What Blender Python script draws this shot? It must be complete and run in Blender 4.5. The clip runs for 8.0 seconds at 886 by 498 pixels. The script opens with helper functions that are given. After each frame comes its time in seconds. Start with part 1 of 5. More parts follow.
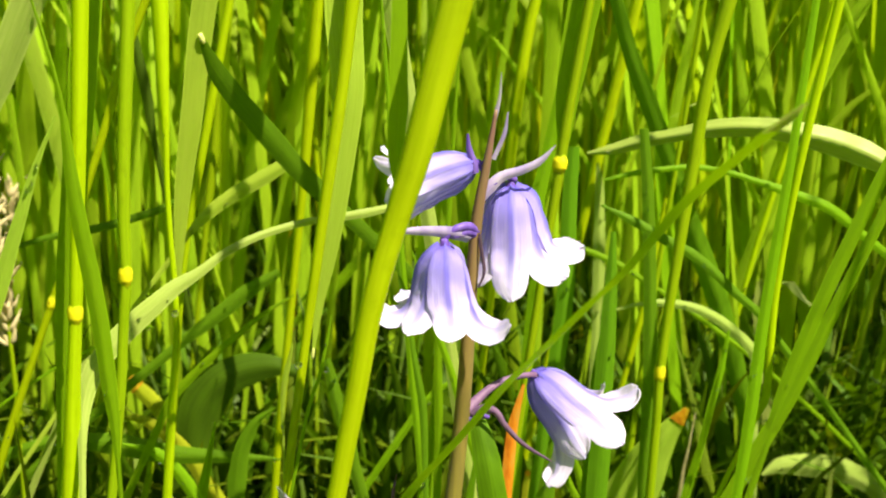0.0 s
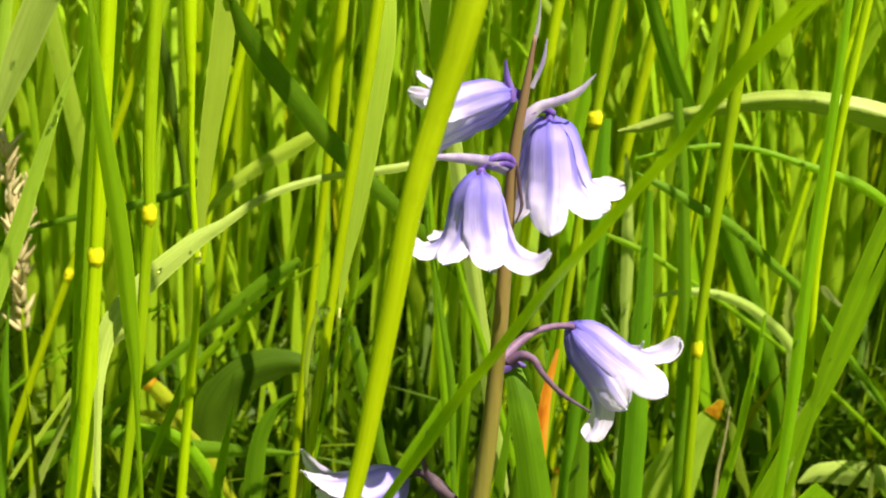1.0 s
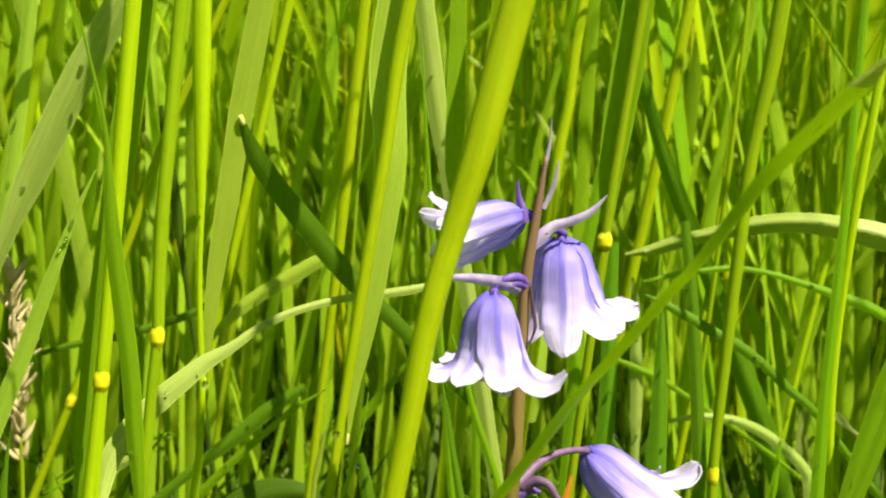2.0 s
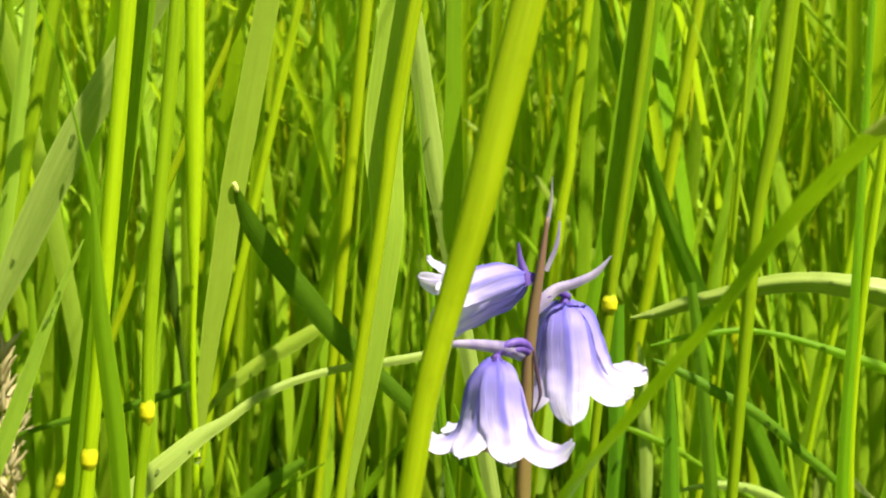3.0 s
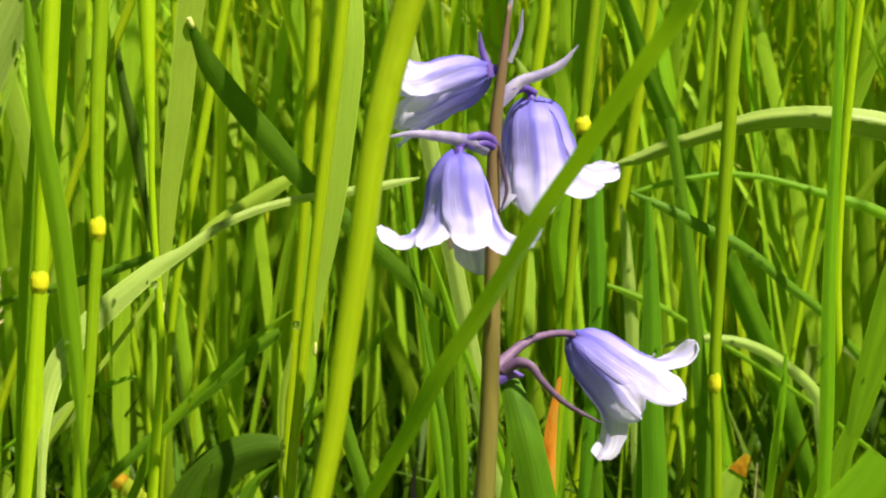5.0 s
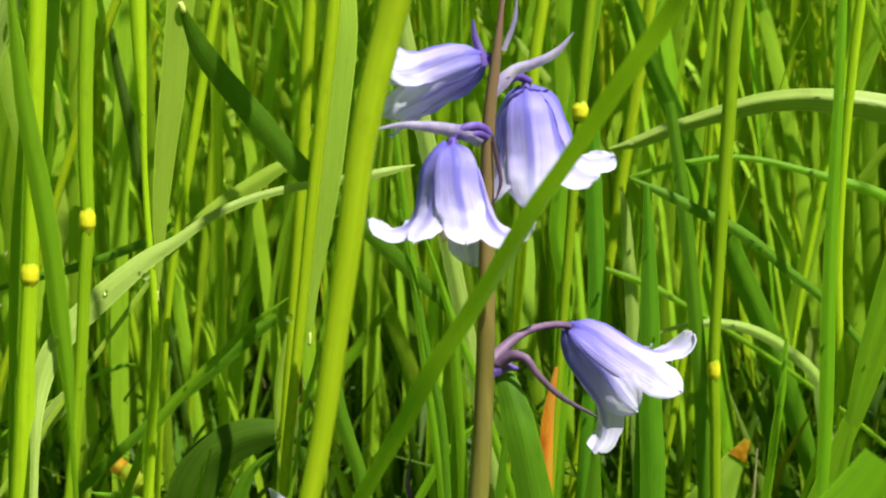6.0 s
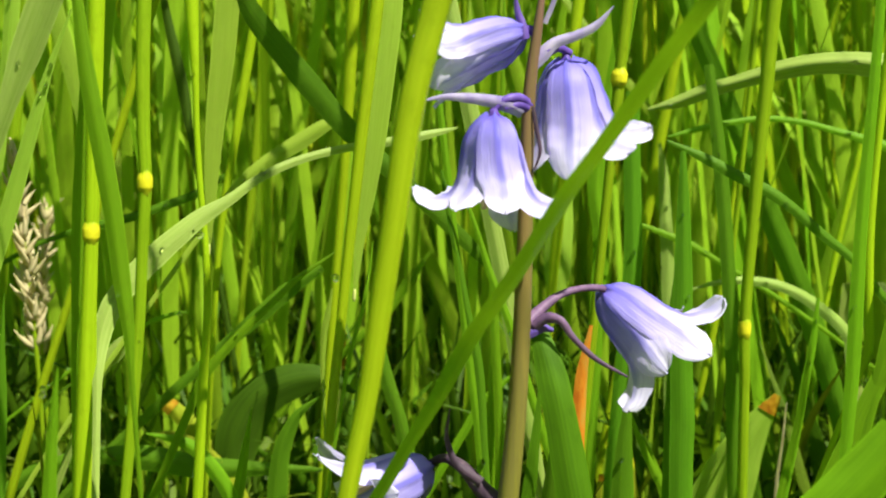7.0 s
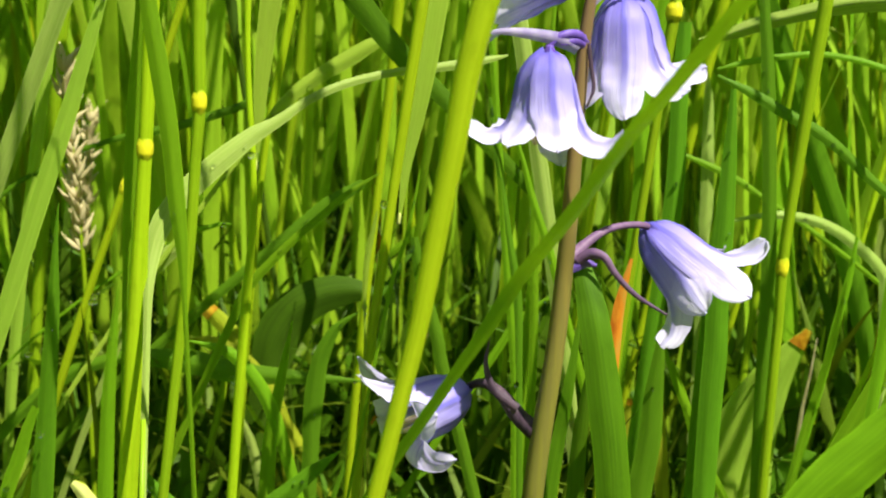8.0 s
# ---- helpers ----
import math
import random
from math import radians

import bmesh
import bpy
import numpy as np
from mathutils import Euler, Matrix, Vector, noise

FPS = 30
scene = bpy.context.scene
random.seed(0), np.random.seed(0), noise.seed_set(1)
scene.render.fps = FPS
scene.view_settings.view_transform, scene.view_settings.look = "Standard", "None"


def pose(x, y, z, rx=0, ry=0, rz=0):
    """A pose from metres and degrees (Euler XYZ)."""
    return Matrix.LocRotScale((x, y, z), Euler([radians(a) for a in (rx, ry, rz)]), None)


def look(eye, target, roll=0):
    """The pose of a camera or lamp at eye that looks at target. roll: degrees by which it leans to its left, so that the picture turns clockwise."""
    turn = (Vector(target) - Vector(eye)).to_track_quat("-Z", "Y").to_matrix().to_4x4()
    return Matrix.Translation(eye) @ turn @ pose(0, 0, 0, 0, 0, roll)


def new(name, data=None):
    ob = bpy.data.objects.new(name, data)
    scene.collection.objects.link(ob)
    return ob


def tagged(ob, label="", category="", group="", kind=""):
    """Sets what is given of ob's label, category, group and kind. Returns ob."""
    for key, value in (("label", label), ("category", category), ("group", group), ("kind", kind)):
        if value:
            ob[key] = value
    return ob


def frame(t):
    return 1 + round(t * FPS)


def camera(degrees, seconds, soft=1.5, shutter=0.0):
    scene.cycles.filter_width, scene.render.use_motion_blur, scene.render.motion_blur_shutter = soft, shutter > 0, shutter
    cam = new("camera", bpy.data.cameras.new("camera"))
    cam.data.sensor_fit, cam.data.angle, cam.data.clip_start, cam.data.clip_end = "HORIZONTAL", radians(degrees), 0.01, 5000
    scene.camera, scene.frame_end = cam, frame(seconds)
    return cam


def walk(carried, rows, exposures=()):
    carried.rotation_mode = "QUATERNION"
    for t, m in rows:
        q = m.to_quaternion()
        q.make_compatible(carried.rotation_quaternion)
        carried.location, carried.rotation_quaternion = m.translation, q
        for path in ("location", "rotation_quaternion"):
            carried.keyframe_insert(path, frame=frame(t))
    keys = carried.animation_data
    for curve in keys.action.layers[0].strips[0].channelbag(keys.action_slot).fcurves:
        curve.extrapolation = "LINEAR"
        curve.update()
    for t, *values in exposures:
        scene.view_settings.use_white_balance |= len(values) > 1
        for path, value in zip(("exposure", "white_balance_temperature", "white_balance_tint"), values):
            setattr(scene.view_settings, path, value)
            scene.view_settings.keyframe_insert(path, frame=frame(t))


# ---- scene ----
cam = camera(44.30, 8.0, soft=2.0)
cam.data.dof.use_dof = True
cam.data.dof.focus_distance = 0.165
cam.data.dof.aperture_fstop = 40.0
PATH = [
    (0, (0.00620, 0.00851, 0.20430), (-0.00141, 0.96492, -0.08761), 0.88),
    (0.5, (0.00186, 0.01053, 0.19257), (-0.01235, 0.96498, -0.10549), -0.22),
    (1, (0.00239, 0.00863, 0.18084), (-0.01327, 0.98511, -0.03420), 1.04),
    (1.5, (0.00269, 0.00537, 0.17797), (-0.02426, 0.99382, 0.02885), 1.28),
    (2, (0.00018, 0.00995, 0.17916), (-0.01506, 1.00516, 0.08265), 0.82),
    (2.2, (-0.00253, 0.01064, 0.18212), (-0.00960, 1.00587, 0.08486), 1.03),
    (3.3, (0.00118, 0.01595, 0.17167), (-0.01359, 1.01567, 0.15316), -0.73),
    (3.5, (-0.00025, 0.01372, 0.16478), (-0.00546, 1.01329, 0.13603), -0.85),
    (4, (0.00495, 0.01767, 0.15099), (-0.00487, 1.01691, 0.11327), -1.76),
    (4.5, (0.00501, 0.01939, 0.15197), (-0.01289, 1.01808, 0.10395), -1.87),
    (5.8, (0.00461, 0.02399, 0.15677), (-0.00757, 1.02074, 0.07714), -2.14),
    (6, (0.00656, 0.02351, 0.15678), (-0.01574, 1.01955, 0.07075), -2.18),
    (6.5, (0.00664, 0.02110, 0.15909), (-0.02865, 1.01415, 0.04675), -2.41),
    (7, (0.00678, 0.01775, 0.16156), (-0.05368, 1.00541, 0.01713), -1.66),
    (7.5, (0.00532, 0.01511, 0.16367), (-0.06963, 0.99800, -0.00460), -0.61),
    (8, (0.00393, 0.01616, 0.16612), (-0.07967, 0.98488, -0.06754), 0.55),
]
EXPOSURES = [(0.0, 1.60, 7200, 18), (2.0, 1.45, 7050, 18), (3.5, 1.48, 6800, 16), (4.5, 1.38, 6800, 17), (6.0, 1.24, 6200, 12), (8.0, 1.36, 6400, 14)]
walk(cam, [(t, look(eye, target, roll)) for t, eye, target, roll in PATH], EXPOSURES)


# ---------- world, sun ----------
SUN = Vector((0.383, -0.321, 0.866)).normalized()
world = bpy.data.worlds.new("sky")
scene.world = world
world.use_nodes = True
wn = world.node_tree
sky = wn.nodes.new("ShaderNodeTexSky")
sky.sky_type = "NISHITA"
sky.sun_disc = False
sky.sun_elevation = math.asin(SUN.z)
sky.sun_rotation = math.atan2(SUN.x, SUN.y)
wn.links.new(sky.outputs[0], wn.nodes["Background"].inputs[0])
wn.nodes["Background"].inputs[1].default_value = 0.05
sun = new("sun", bpy.data.lights.new("sun", "SUN"))
sun.data.energy = 5.0
sun.data.angle = radians(0.55)
sun.data.color = (1.0, 0.95, 0.84)
sun.matrix_world = look(SUN * 3, (0, 0, 0))


# ---------- materials ----------
def nodes_of(name):
    mat = bpy.data.materials.new(name)
    mat.use_nodes = True
    tree = mat.node_tree
    tree.nodes.clear()
    return mat, tree, tree.nodes.new("ShaderNodeOutputMaterial")


def add(tree, kind, **values):
    node = tree.nodes.new(kind)
    for key, value in values.items():
        node.inputs[key.replace("_", " ")].default_value = value
    return node


def ramp(tree, fac, stops):
    node = tree.nodes.new("ShaderNodeValToRGB")
    els = node.color_ramp.elements
    els[0].position, els[0].color = stops[0][0], (*stops[0][1], 1)
    els[1].position, els[1].color = stops[-1][0], (*stops[-1][1], 1)
    for p, c in stops[1:-1]:
        e = els.new(p)
        e.color = (*c, 1)
    tree.links.new(fac, node.inputs[0])
    return node.outputs[0]


def mixed(tree, fac, a, b, mode="MIX"):
    node = tree.nodes.new("ShaderNodeMix")
    node.data_type, node.blend_type = "RGBA", mode
    for socket, value in ((node.inputs[0], fac), (node.inputs[6], a), (node.inputs[7], b)):
        if isinstance(value, (int, float)):
            socket.default_value = value
        elif isinstance(value, tuple):
            socket.default_value = (*value, 1)
        else:
            tree.links.new(value, socket)
    return node.outputs[2]


def maths(tree, op, a, b=0.0):
    node = tree.nodes.new("ShaderNodeMath")
    node.operation = op
    for socket, value in ((node.inputs[0], a), (node.inputs[1], b)):
        if isinstance(value, (int, float)):
            socket.default_value = value
        else:
            tree.links.new(value, socket)
    return node.outputs[0]


def stretched(tree, coord, scale, detail=2.0, rough=0.5, size=1.0):
    mapping = tree.nodes.new("ShaderNodeMapping")
    mapping.inputs["Scale"].default_value = scale
    tree.links.new(coord, mapping.inputs[0])
    tex = add(tree, "ShaderNodeTexNoise", Scale=size, Detail=detail, Roughness=rough)
    tree.links.new(mapping.outputs[0], tex.inputs["Vector"])
    return tex.outputs["Fac"]


def thin_leaf(tree, out, colour, through_colour, share, rough, bump_from=None, bump=0.2, spec=0.17):
    """A thin leaf: gloss and colour on its face, light let through from behind."""
    face = add(tree, "ShaderNodeBsdfPrincipled", Roughness=rough)
    face.inputs["Specular IOR Level"].default_value = spec
    tree.links.new(colour, face.inputs["Base Color"])
    back = tree.nodes.new("ShaderNodeBsdfTranslucent")
    tree.links.new(through_colour, back.inputs["Color"])
    if bump_from is not None:
        b = add(tree, "ShaderNodeBump", Strength=bump, Distance=0.0002)
        tree.links.new(bump_from, b.inputs["Height"])
        tree.links.new(b.outputs[0], face.inputs["Normal"])
    both = add(tree, "ShaderNodeMixShader", Fac=share)
    tree.links.new(face.outputs[0], both.inputs[1])
    tree.links.new(back.outputs[0], both.inputs[2])
    tree.links.new(both.outputs[0], out.inputs[0])


def grass_material(name, dark, light, glow, share=0.45, rough=0.46, islands=False):
    mat, tree, out = nodes_of(name)
    uv = tree.nodes.new("ShaderNodeTexCoord").outputs["UV"]
    vein = stretched(tree, uv, (16.0, 0.25, 1.0), 3.0, 0.65)
    patch = stretched(tree, uv, (1.2, 0.55, 1.0), 3.0, 0.6)
    each = tree.nodes.new("ShaderNodeNewGeometry").outputs["Random Per Island"] if islands else tree.nodes.new("ShaderNodeObjectInfo").outputs["Random"]
    fine = stretched(tree, uv, (46.0, 0.9, 1.0), 2.0, 0.6)
    rib = maths(tree, "ADD", maths(tree, "MULTIPLY", vein, 0.6), maths(tree, "MULTIPLY", fine, 0.4))
    body = ramp(tree, rib, [(0.38, dark), (0.60, light)])
    body = mixed(tree, maths(tree, "MULTIPLY", patch, 0.45), body, light)
    blotch = stretched(tree, uv, (3.0, 2.6, 1.0), 4.0, 0.7)
    body = mixed(tree, ramp(tree, blotch, [(0.56, (0, 0, 0)), (0.74, (0.35, 0.35, 0.35))]), body, tuple(0.55 * c for c in dark))
    split = tree.nodes.new("ShaderNodeSeparateXYZ")
    tree.links.new(uv, split.inputs[0])
    rim = maths(tree, "ABSOLUTE", maths(tree, "SUBTRACT", split.outputs[0], 0.5))
    body = mixed(tree, ramp(tree, rim, [(0.43, (0, 0, 0)), (0.5, (0.55, 0.55, 0.55))]), body, tuple(min(1.0, 1.5 * c) for c in light))
    hsv = tree.nodes.new("ShaderNodeHueSaturation")
    tree.links.new(body, hsv.inputs["Color"])
    tree.links.new(maths(tree, "ADD", maths(tree, "MULTIPLY", each, 0.016), 0.484), hsv.inputs["Hue"])
    tree.links.new(maths(tree, "ADD", maths(tree, "MULTIPLY", each, 0.55 if islands else 0.3), 0.72 if islands else 0.85), hsv.inputs["Value"])
    colour = hsv.outputs[0]
    through_colour = mixed(tree, 0.75, colour, glow)
    thin_leaf(tree, out, colour, through_colour, share, rough, rib, 0.45)
    return mat


GRASS = {
    "leaf": grass_material("grass_leaf", (0.085, 0.22, 0.004), (0.16, 0.36, 0.007), (0.35, 0.60, 0.005)),
    "mid": grass_material("grass_leaf_mid", (0.050, 0.15, 0.004), (0.095, 0.25, 0.008), (0.20, 0.44, 0.005), 0.38),
    "deep": grass_material("grass_leaf_deep", (0.038, 0.100, 0.001), (0.072, 0.175, 0.002), (0.14, 0.31, 0.002), 0.34, 0.6),
    # for blades that stand in shade: the shade is painted into the green
    "shade": grass_material("grass_leaf_shaded", (0.022, 0.052, 0.001), (0.042, 0.095, 0.002), (0.07, 0.15, 0.002), 0.25, 0.6),
    "pale": grass_material("grass_leaf_pale", (0.20, 0.35, 0.025), (0.30, 0.47, 0.045), (0.44, 0.62, 0.02)),
    "silver": grass_material("grass_leaf_silver", (0.17, 0.29, 0.035), (0.31, 0.43, 0.09), (0.36, 0.52, 0.03), 0.36, 0.36),
    "straw": grass_material("grass_stem_straw", (0.24, 0.39, 0.004), (0.36, 0.53, 0.008), (0.55, 0.76, 0.006), 0.38, 0.38),
    "stem": grass_material("grass_stem_green", (0.16, 0.31, 0.004), (0.25, 0.42, 0.008), (0.40, 0.60, 0.006), 0.36, 0.38),
    "dry": grass_material("grass_leaf_withered", (0.17, 0.25, 0.006), (0.32, 0.39, 0.018), (0.46, 0.52, 0.012), 0.36, 0.5),
}
MEADOW = grass_material("meadow_leaf", (0.142, 0.275, 0.008), (0.264, 0.458, 0.016), (0.52, 0.75, 0.012), 0.46, 0.5, True)
# paler copy for distant grass, with haze and sunlight put into the colour
MEADOW_FAR_HAZE = grass_material("meadow_leaf_far_haze", (0.25, 0.39, 0.018), (0.42, 0.57, 0.035), (0.66, 0.80, 0.03), 0.5, 0.5, True)
# undergrowth and old leaves, their colour darkened for the shade near the ground
MEADOW_LOW_SHADED = grass_material("meadow_undergrowth_shaded", (0.032, 0.062, 0.001), (0.080, 0.14, 0.003), (0.15, 0.23, 0.003), 0.28, 0.55, True)
MEADOW_PALE = grass_material("meadow_leaf_pale", (0.24, 0.34, 0.05), (0.40, 0.50, 0.12), (0.46, 0.60, 0.06), 0.35, 0.4, True)
# a dark copy of the meadow green; the shade between stems is its colour
MEADOW_SHADE = grass_material("meadow_leaf_shaded", (0.023, 0.068, 0.001), (0.052, 0.130, 0.002), (0.10, 0.22, 0.002), 0.30, 0.5, True)
MEADOW_STEM = grass_material("meadow_stem", (0.26, 0.35, 0.004), (0.42, 0.49, 0.008), (0.60, 0.70, 0.008), 0.36, 0.5, True)


def plain_material(name, stops, scale, rough=0.5, share=0.0, glow=(0.3, 0.3, 0.1), bump=0.3):
    mat, tree, out = nodes_of(name)
    pos = tree.nodes.new("ShaderNodeTexCoord").outputs["Object"]
    grain = stretched(tree, pos, (scale, scale, scale * 0.35), 4.0, 0.6)
    colour = ramp(tree, grain, stops)
    if share:
        thin_leaf(tree, out, colour, mixed(tree, 0.7, colour, glow), share, rough, grain, bump)
    else:
        face = add(tree, "ShaderNodeBsdfPrincipled", Roughness=rough)
        tree.links.new(colour, face.inputs["Base Color"])
        b = add(tree, "ShaderNodeBump", Strength=bump, Distance=0.0004)
        tree.links.new(grain, b.inputs["Height"])
        tree.links.new(b.outputs[0], face.inputs["Normal"])
        tree.links.new(face.outputs[0], out.inputs[0])
    return mat


def node_material():
    """The swollen joint of a grass stem: green at both ends, yellow in its middle."""
    mat, tree, out = nodes_of("grass_node")
    uv = tree.nodes.new("ShaderNodeTexCoord").outputs["UV"]
    split = tree.nodes.new("ShaderNodeSeparateXYZ")
    tree.links.new(uv, split.inputs[0])
    grain = stretched(tree, uv, (8.0, 6.0, 1.0), 3.0, 0.6)
    along = maths(tree, "ADD", maths(tree, "MULTIPLY", split.outputs[1], 2.5), maths(tree, "MULTIPLY", maths(tree, "SUBTRACT", grain, 0.5), 0.25))
    colour = ramp(tree, along, [(0.02, (0.22, 0.36, 0.006)), (0.32, (0.74, 0.70, 0.018)), (0.62, (0.76, 0.71, 0.020)), (0.97, (0.24, 0.37, 0.006))])
    thin_leaf(tree, out, colour, mixed(tree, 0.6, colour, (0.75, 0.75, 0.01)), 0.3, 0.45, grain, 0.3)
    return mat


NODE = node_material()
COLLAR = plain_material("grass_collar", [(0.3, (0.50, 0.56, 0.12)), (0.7, (0.62, 0.66, 0.22))], 900, 0.45, 0.25, (0.7, 0.75, 0.2))
GREY_BRACT = plain_material("grey_violet_bract", [(0.3, (0.19, 0.15, 0.33)), (0.55, (0.31, 0.27, 0.41)), (0.8, (0.46, 0.42, 0.50))], 400, 0.5, 0.3, (0.55, 0.45, 0.7))
VIOLET = plain_material("violet_bract", [(0.3, (0.075, 0.04, 0.24)), (0.55, (0.13, 0.075, 0.34)), (0.8, (0.24, 0.17, 0.45))], 500, 0.45, 0.22, (0.4, 0.2, 0.7))
PEDICEL = plain_material("flower_stalklet", [(0.3, (0.09, 0.05, 0.11)), (0.6, (0.17, 0.10, 0.17)), (0.8, (0.28, 0.19, 0.26))], 500, 0.5, 0.18, (0.35, 0.2, 0.4))
BROWN_BRACT = plain_material("brownish_bract", [(0.3, (0.035, 0.022, 0.035)), (0.6, (0.075, 0.05, 0.065)), (0.8, (0.14, 0.10, 0.11))], 500, 0.5, 0.15, (0.3, 0.2, 0.3))
ANTHER = plain_material("anther", [(0.3, (0.50, 0.40, 0.14)), (0.7, (0.62, 0.54, 0.26))], 2000, 0.6)
ORANGE = plain_material("withered_orange", [(0.3, (0.46, 0.12, 0.008)), (0.5, (0.60, 0.22, 0.015)), (0.7, (0.46, 0.28, 0.04))], 600, 0.6, 0.3, (0.8, 0.25, 0.02))
HUSK = plain_material("seed_husk", [(0.3, (0.42, 0.37, 0.16)), (0.7, (0.64, 0.57, 0.32))], 900, 0.6, 0.35, (0.6, 0.5, 0.25))
DRY_TIP = plain_material("withered_leaf_tip", [(0.3, (0.28, 0.10, 0.004)), (0.5, (0.42, 0.22, 0.006)), (0.7, (0.46, 0.38, 0.02))], 500, 0.6, 0.3, (0.5, 0.35, 0.05))
LITTER = plain_material("dead_straw", [(0.3, (0.20, 0.14, 0.05)), (0.7, (0.42, 0.34, 0.17))], 300, 0.7, 0.1, (0.5, 0.4, 0.1))


def stalk_material():
    """Flower stalk: green below, flushed brown-purple towards the flowers."""
    mat, tree, out = nodes_of("flower_stalk")
    pos = tree.nodes.new("ShaderNodeTexCoord").outputs["Object"]
    grain = stretched(tree, pos, (900, 900, 60), 4.0, 0.65)
    z = tree.nodes.new("ShaderNodeSeparateXYZ")
    tree.links.new(pos, z.inputs[0])
    height = maths(tree, "ADD", z.outputs[2], maths(tree, "MULTIPLY", grain, 0.02))
    body = ramp(tree, maths(tree, "MULTIPLY", height, 5.0), [(0.45, (0.14, 0.16, 0.018)), (0.60, (0.21, 0.20, 0.028)), (0.74, (0.22, 0.16, 0.042)), (0.84, (0.20, 0.12, 0.055)), (0.95, (0.19, 0.10, 0.085))])
    body = mixed(tree, ramp(tree, grain, [(0.35, (0.55, 0.55, 0.55)), (0.7, (0, 0, 0))]), body, (0.14, 0.12, 0.04))
    thin_leaf(tree, out, body, mixed(tree, 0.5, body, (0.4, 0.35, 0.08)), 0.18, 0.42, grain, 0.3)
    return mat


STALK = stalk_material()


def petal_material():
    """Lilac petal: violet base, a blue stripe down its middle, nearly white margins and tip."""
    mat, tree, out = nodes_of("bluebell_petal")
    uv = tree.nodes.new("ShaderNodeTexCoord").outputs["UV"]
    part_uv = tree.nodes.new("ShaderNodeSeparateXYZ")
    tree.links.new(uv, part_uv.inputs[0])
    u, v = part_uv.outputs[0], part_uv.outputs[1]
    vein = stretched(tree, uv, (13.0, 0.7, 1.0), 3.0, 0.6)
    patch = stretched(tree, uv, (2.2, 2.0, 1.0), 3.0, 0.6)
    along = ramp(tree, v, [(0.02, (0.04, 0.03, 0.42)), (0.09, (0.15, 0.13, 0.58)), (0.20, (0.25, 0.23, 0.69)), (0.42, (0.48, 0.44, 0.80)), (0.68, (0.65, 0.62, 0.84)), (0.95, (0.76, 0.75, 0.85))])
    across = maths(tree, "ABSOLUTE", maths(tree, "SUBTRACT", u, 0.5))
    across = maths(tree, "ADD", across, maths(tree, "MULTIPLY", maths(tree, "SUBTRACT", vein, 0.5), 0.10))
    stripe = ramp(tree, across, [(0.04, (1, 1, 1)), (0.13, (0, 0, 0))])
    fade = ramp(tree, v, [(0.05, (0.95, 0.95, 0.95)), (0.50, (0.88, 0.88, 0.88)), (0.74, (0.5, 0.5, 0.5)), (0.97, (0.3, 0.3, 0.3))])
    colour = mixed(tree, maths(tree, "MULTIPLY", stripe, fade), along, (0.09, 0.09, 0.54))
    colour = mixed(tree, maths(tree, "MULTIPLY", patch, 0.34), colour, (0.50, 0.41, 0.78))
    lines = stretched(tree, uv, (30.0, 0.5, 1.0), 2.0, 0.5)
    colour = mixed(tree, ramp(tree, lines, [(0.54, (0, 0, 0)), (0.66, (0.42, 0.42, 0.42))]), colour, (0.34, 0.27, 0.68))
    speck = stretched(tree, uv, (9.0, 11.0, 1.0), 3.0, 0.7)
    specks = maths(tree, "MULTIPLY", ramp(tree, speck, [(0.66, (0, 0, 0)), (0.74, (0.5, 0.5, 0.5))]), ramp(tree, v, [(0.5, (0, 0, 0)), (0.75, (1, 1, 1))]))
    colour = mixed(tree, specks, colour, (0.30, 0.26, 0.30))
    face = mixed(tree, 0.75, colour, (0.68, 0.62, 0.98))
    thin_leaf(tree, out, colour, mixed(tree, 0.6, colour, face), 0.46, 0.45, vein, 0.8, 0.3)
    return mat


PETAL = petal_material()


def dew_material():
    mat, tree, out = nodes_of("dew")
    glass = add(tree, "ShaderNodeBsdfPrincipled", Roughness=0.0, IOR=1.33)
    glass.inputs["Base Color"].default_value = (1, 1, 1, 1)
    glass.inputs["Transmission Weight"].default_value = 1.0
    tree.links.new(glass.outputs[0], out.inputs[0])
    return mat


DEW = dew_material()


def ground_material():
    mat, tree, out = nodes_of("turf_soil")
    pos = tree.nodes.new("ShaderNodeTexCoord").outputs["Object"]
    fine = stretched(tree, pos, (1, 1, 1), 6.0, 0.7, 160.0)
    broad = stretched(tree, pos, (1, 1, 1), 4.0, 0.6, 11.0)
    soil = ramp(tree, fine, [(0.3, (0.016, 0.016, 0.005)), (0.55, (0.036, 0.040, 0.010)), (0.75, (0.075, 0.085, 0.02))])
    turf = ramp(tree, fine, [(0.3, (0.03, 0.06, 0.008)), (0.7, (0.10, 0.17, 0.02))])
    far = tree.nodes.new("ShaderNodeVectorMath")
    far.operation = "LENGTH"
    tree.links.new(pos, far.inputs[0])
    cover = maths(tree, "ADD", ramp(tree, maths(tree, "MULTIPLY", far.outputs["Value"], 0.2), [(0.3, (0, 0, 0)), (0.9, (1, 1, 1))]), maths(tree, "MULTIPLY", broad, 0.6))
    colour = mixed(tree, ramp(tree, cover, [(0.3, (0, 0, 0)), (0.7, (1, 1, 1))]), soil, turf)
    face = add(tree, "ShaderNodeBsdfPrincipled", Roughness=0.85)
    tree.links.new(colour, face.inputs["Base Color"])
    b = add(tree, "ShaderNodeBump", Strength=0.8, Distance=0.004)
    tree.links.new(fine, b.inputs["Height"])
    tree.links.new(b.outputs[0], face.inputs["Normal"])
    tree.links.new(face.outputs[0], out.inputs[0])
    return mat


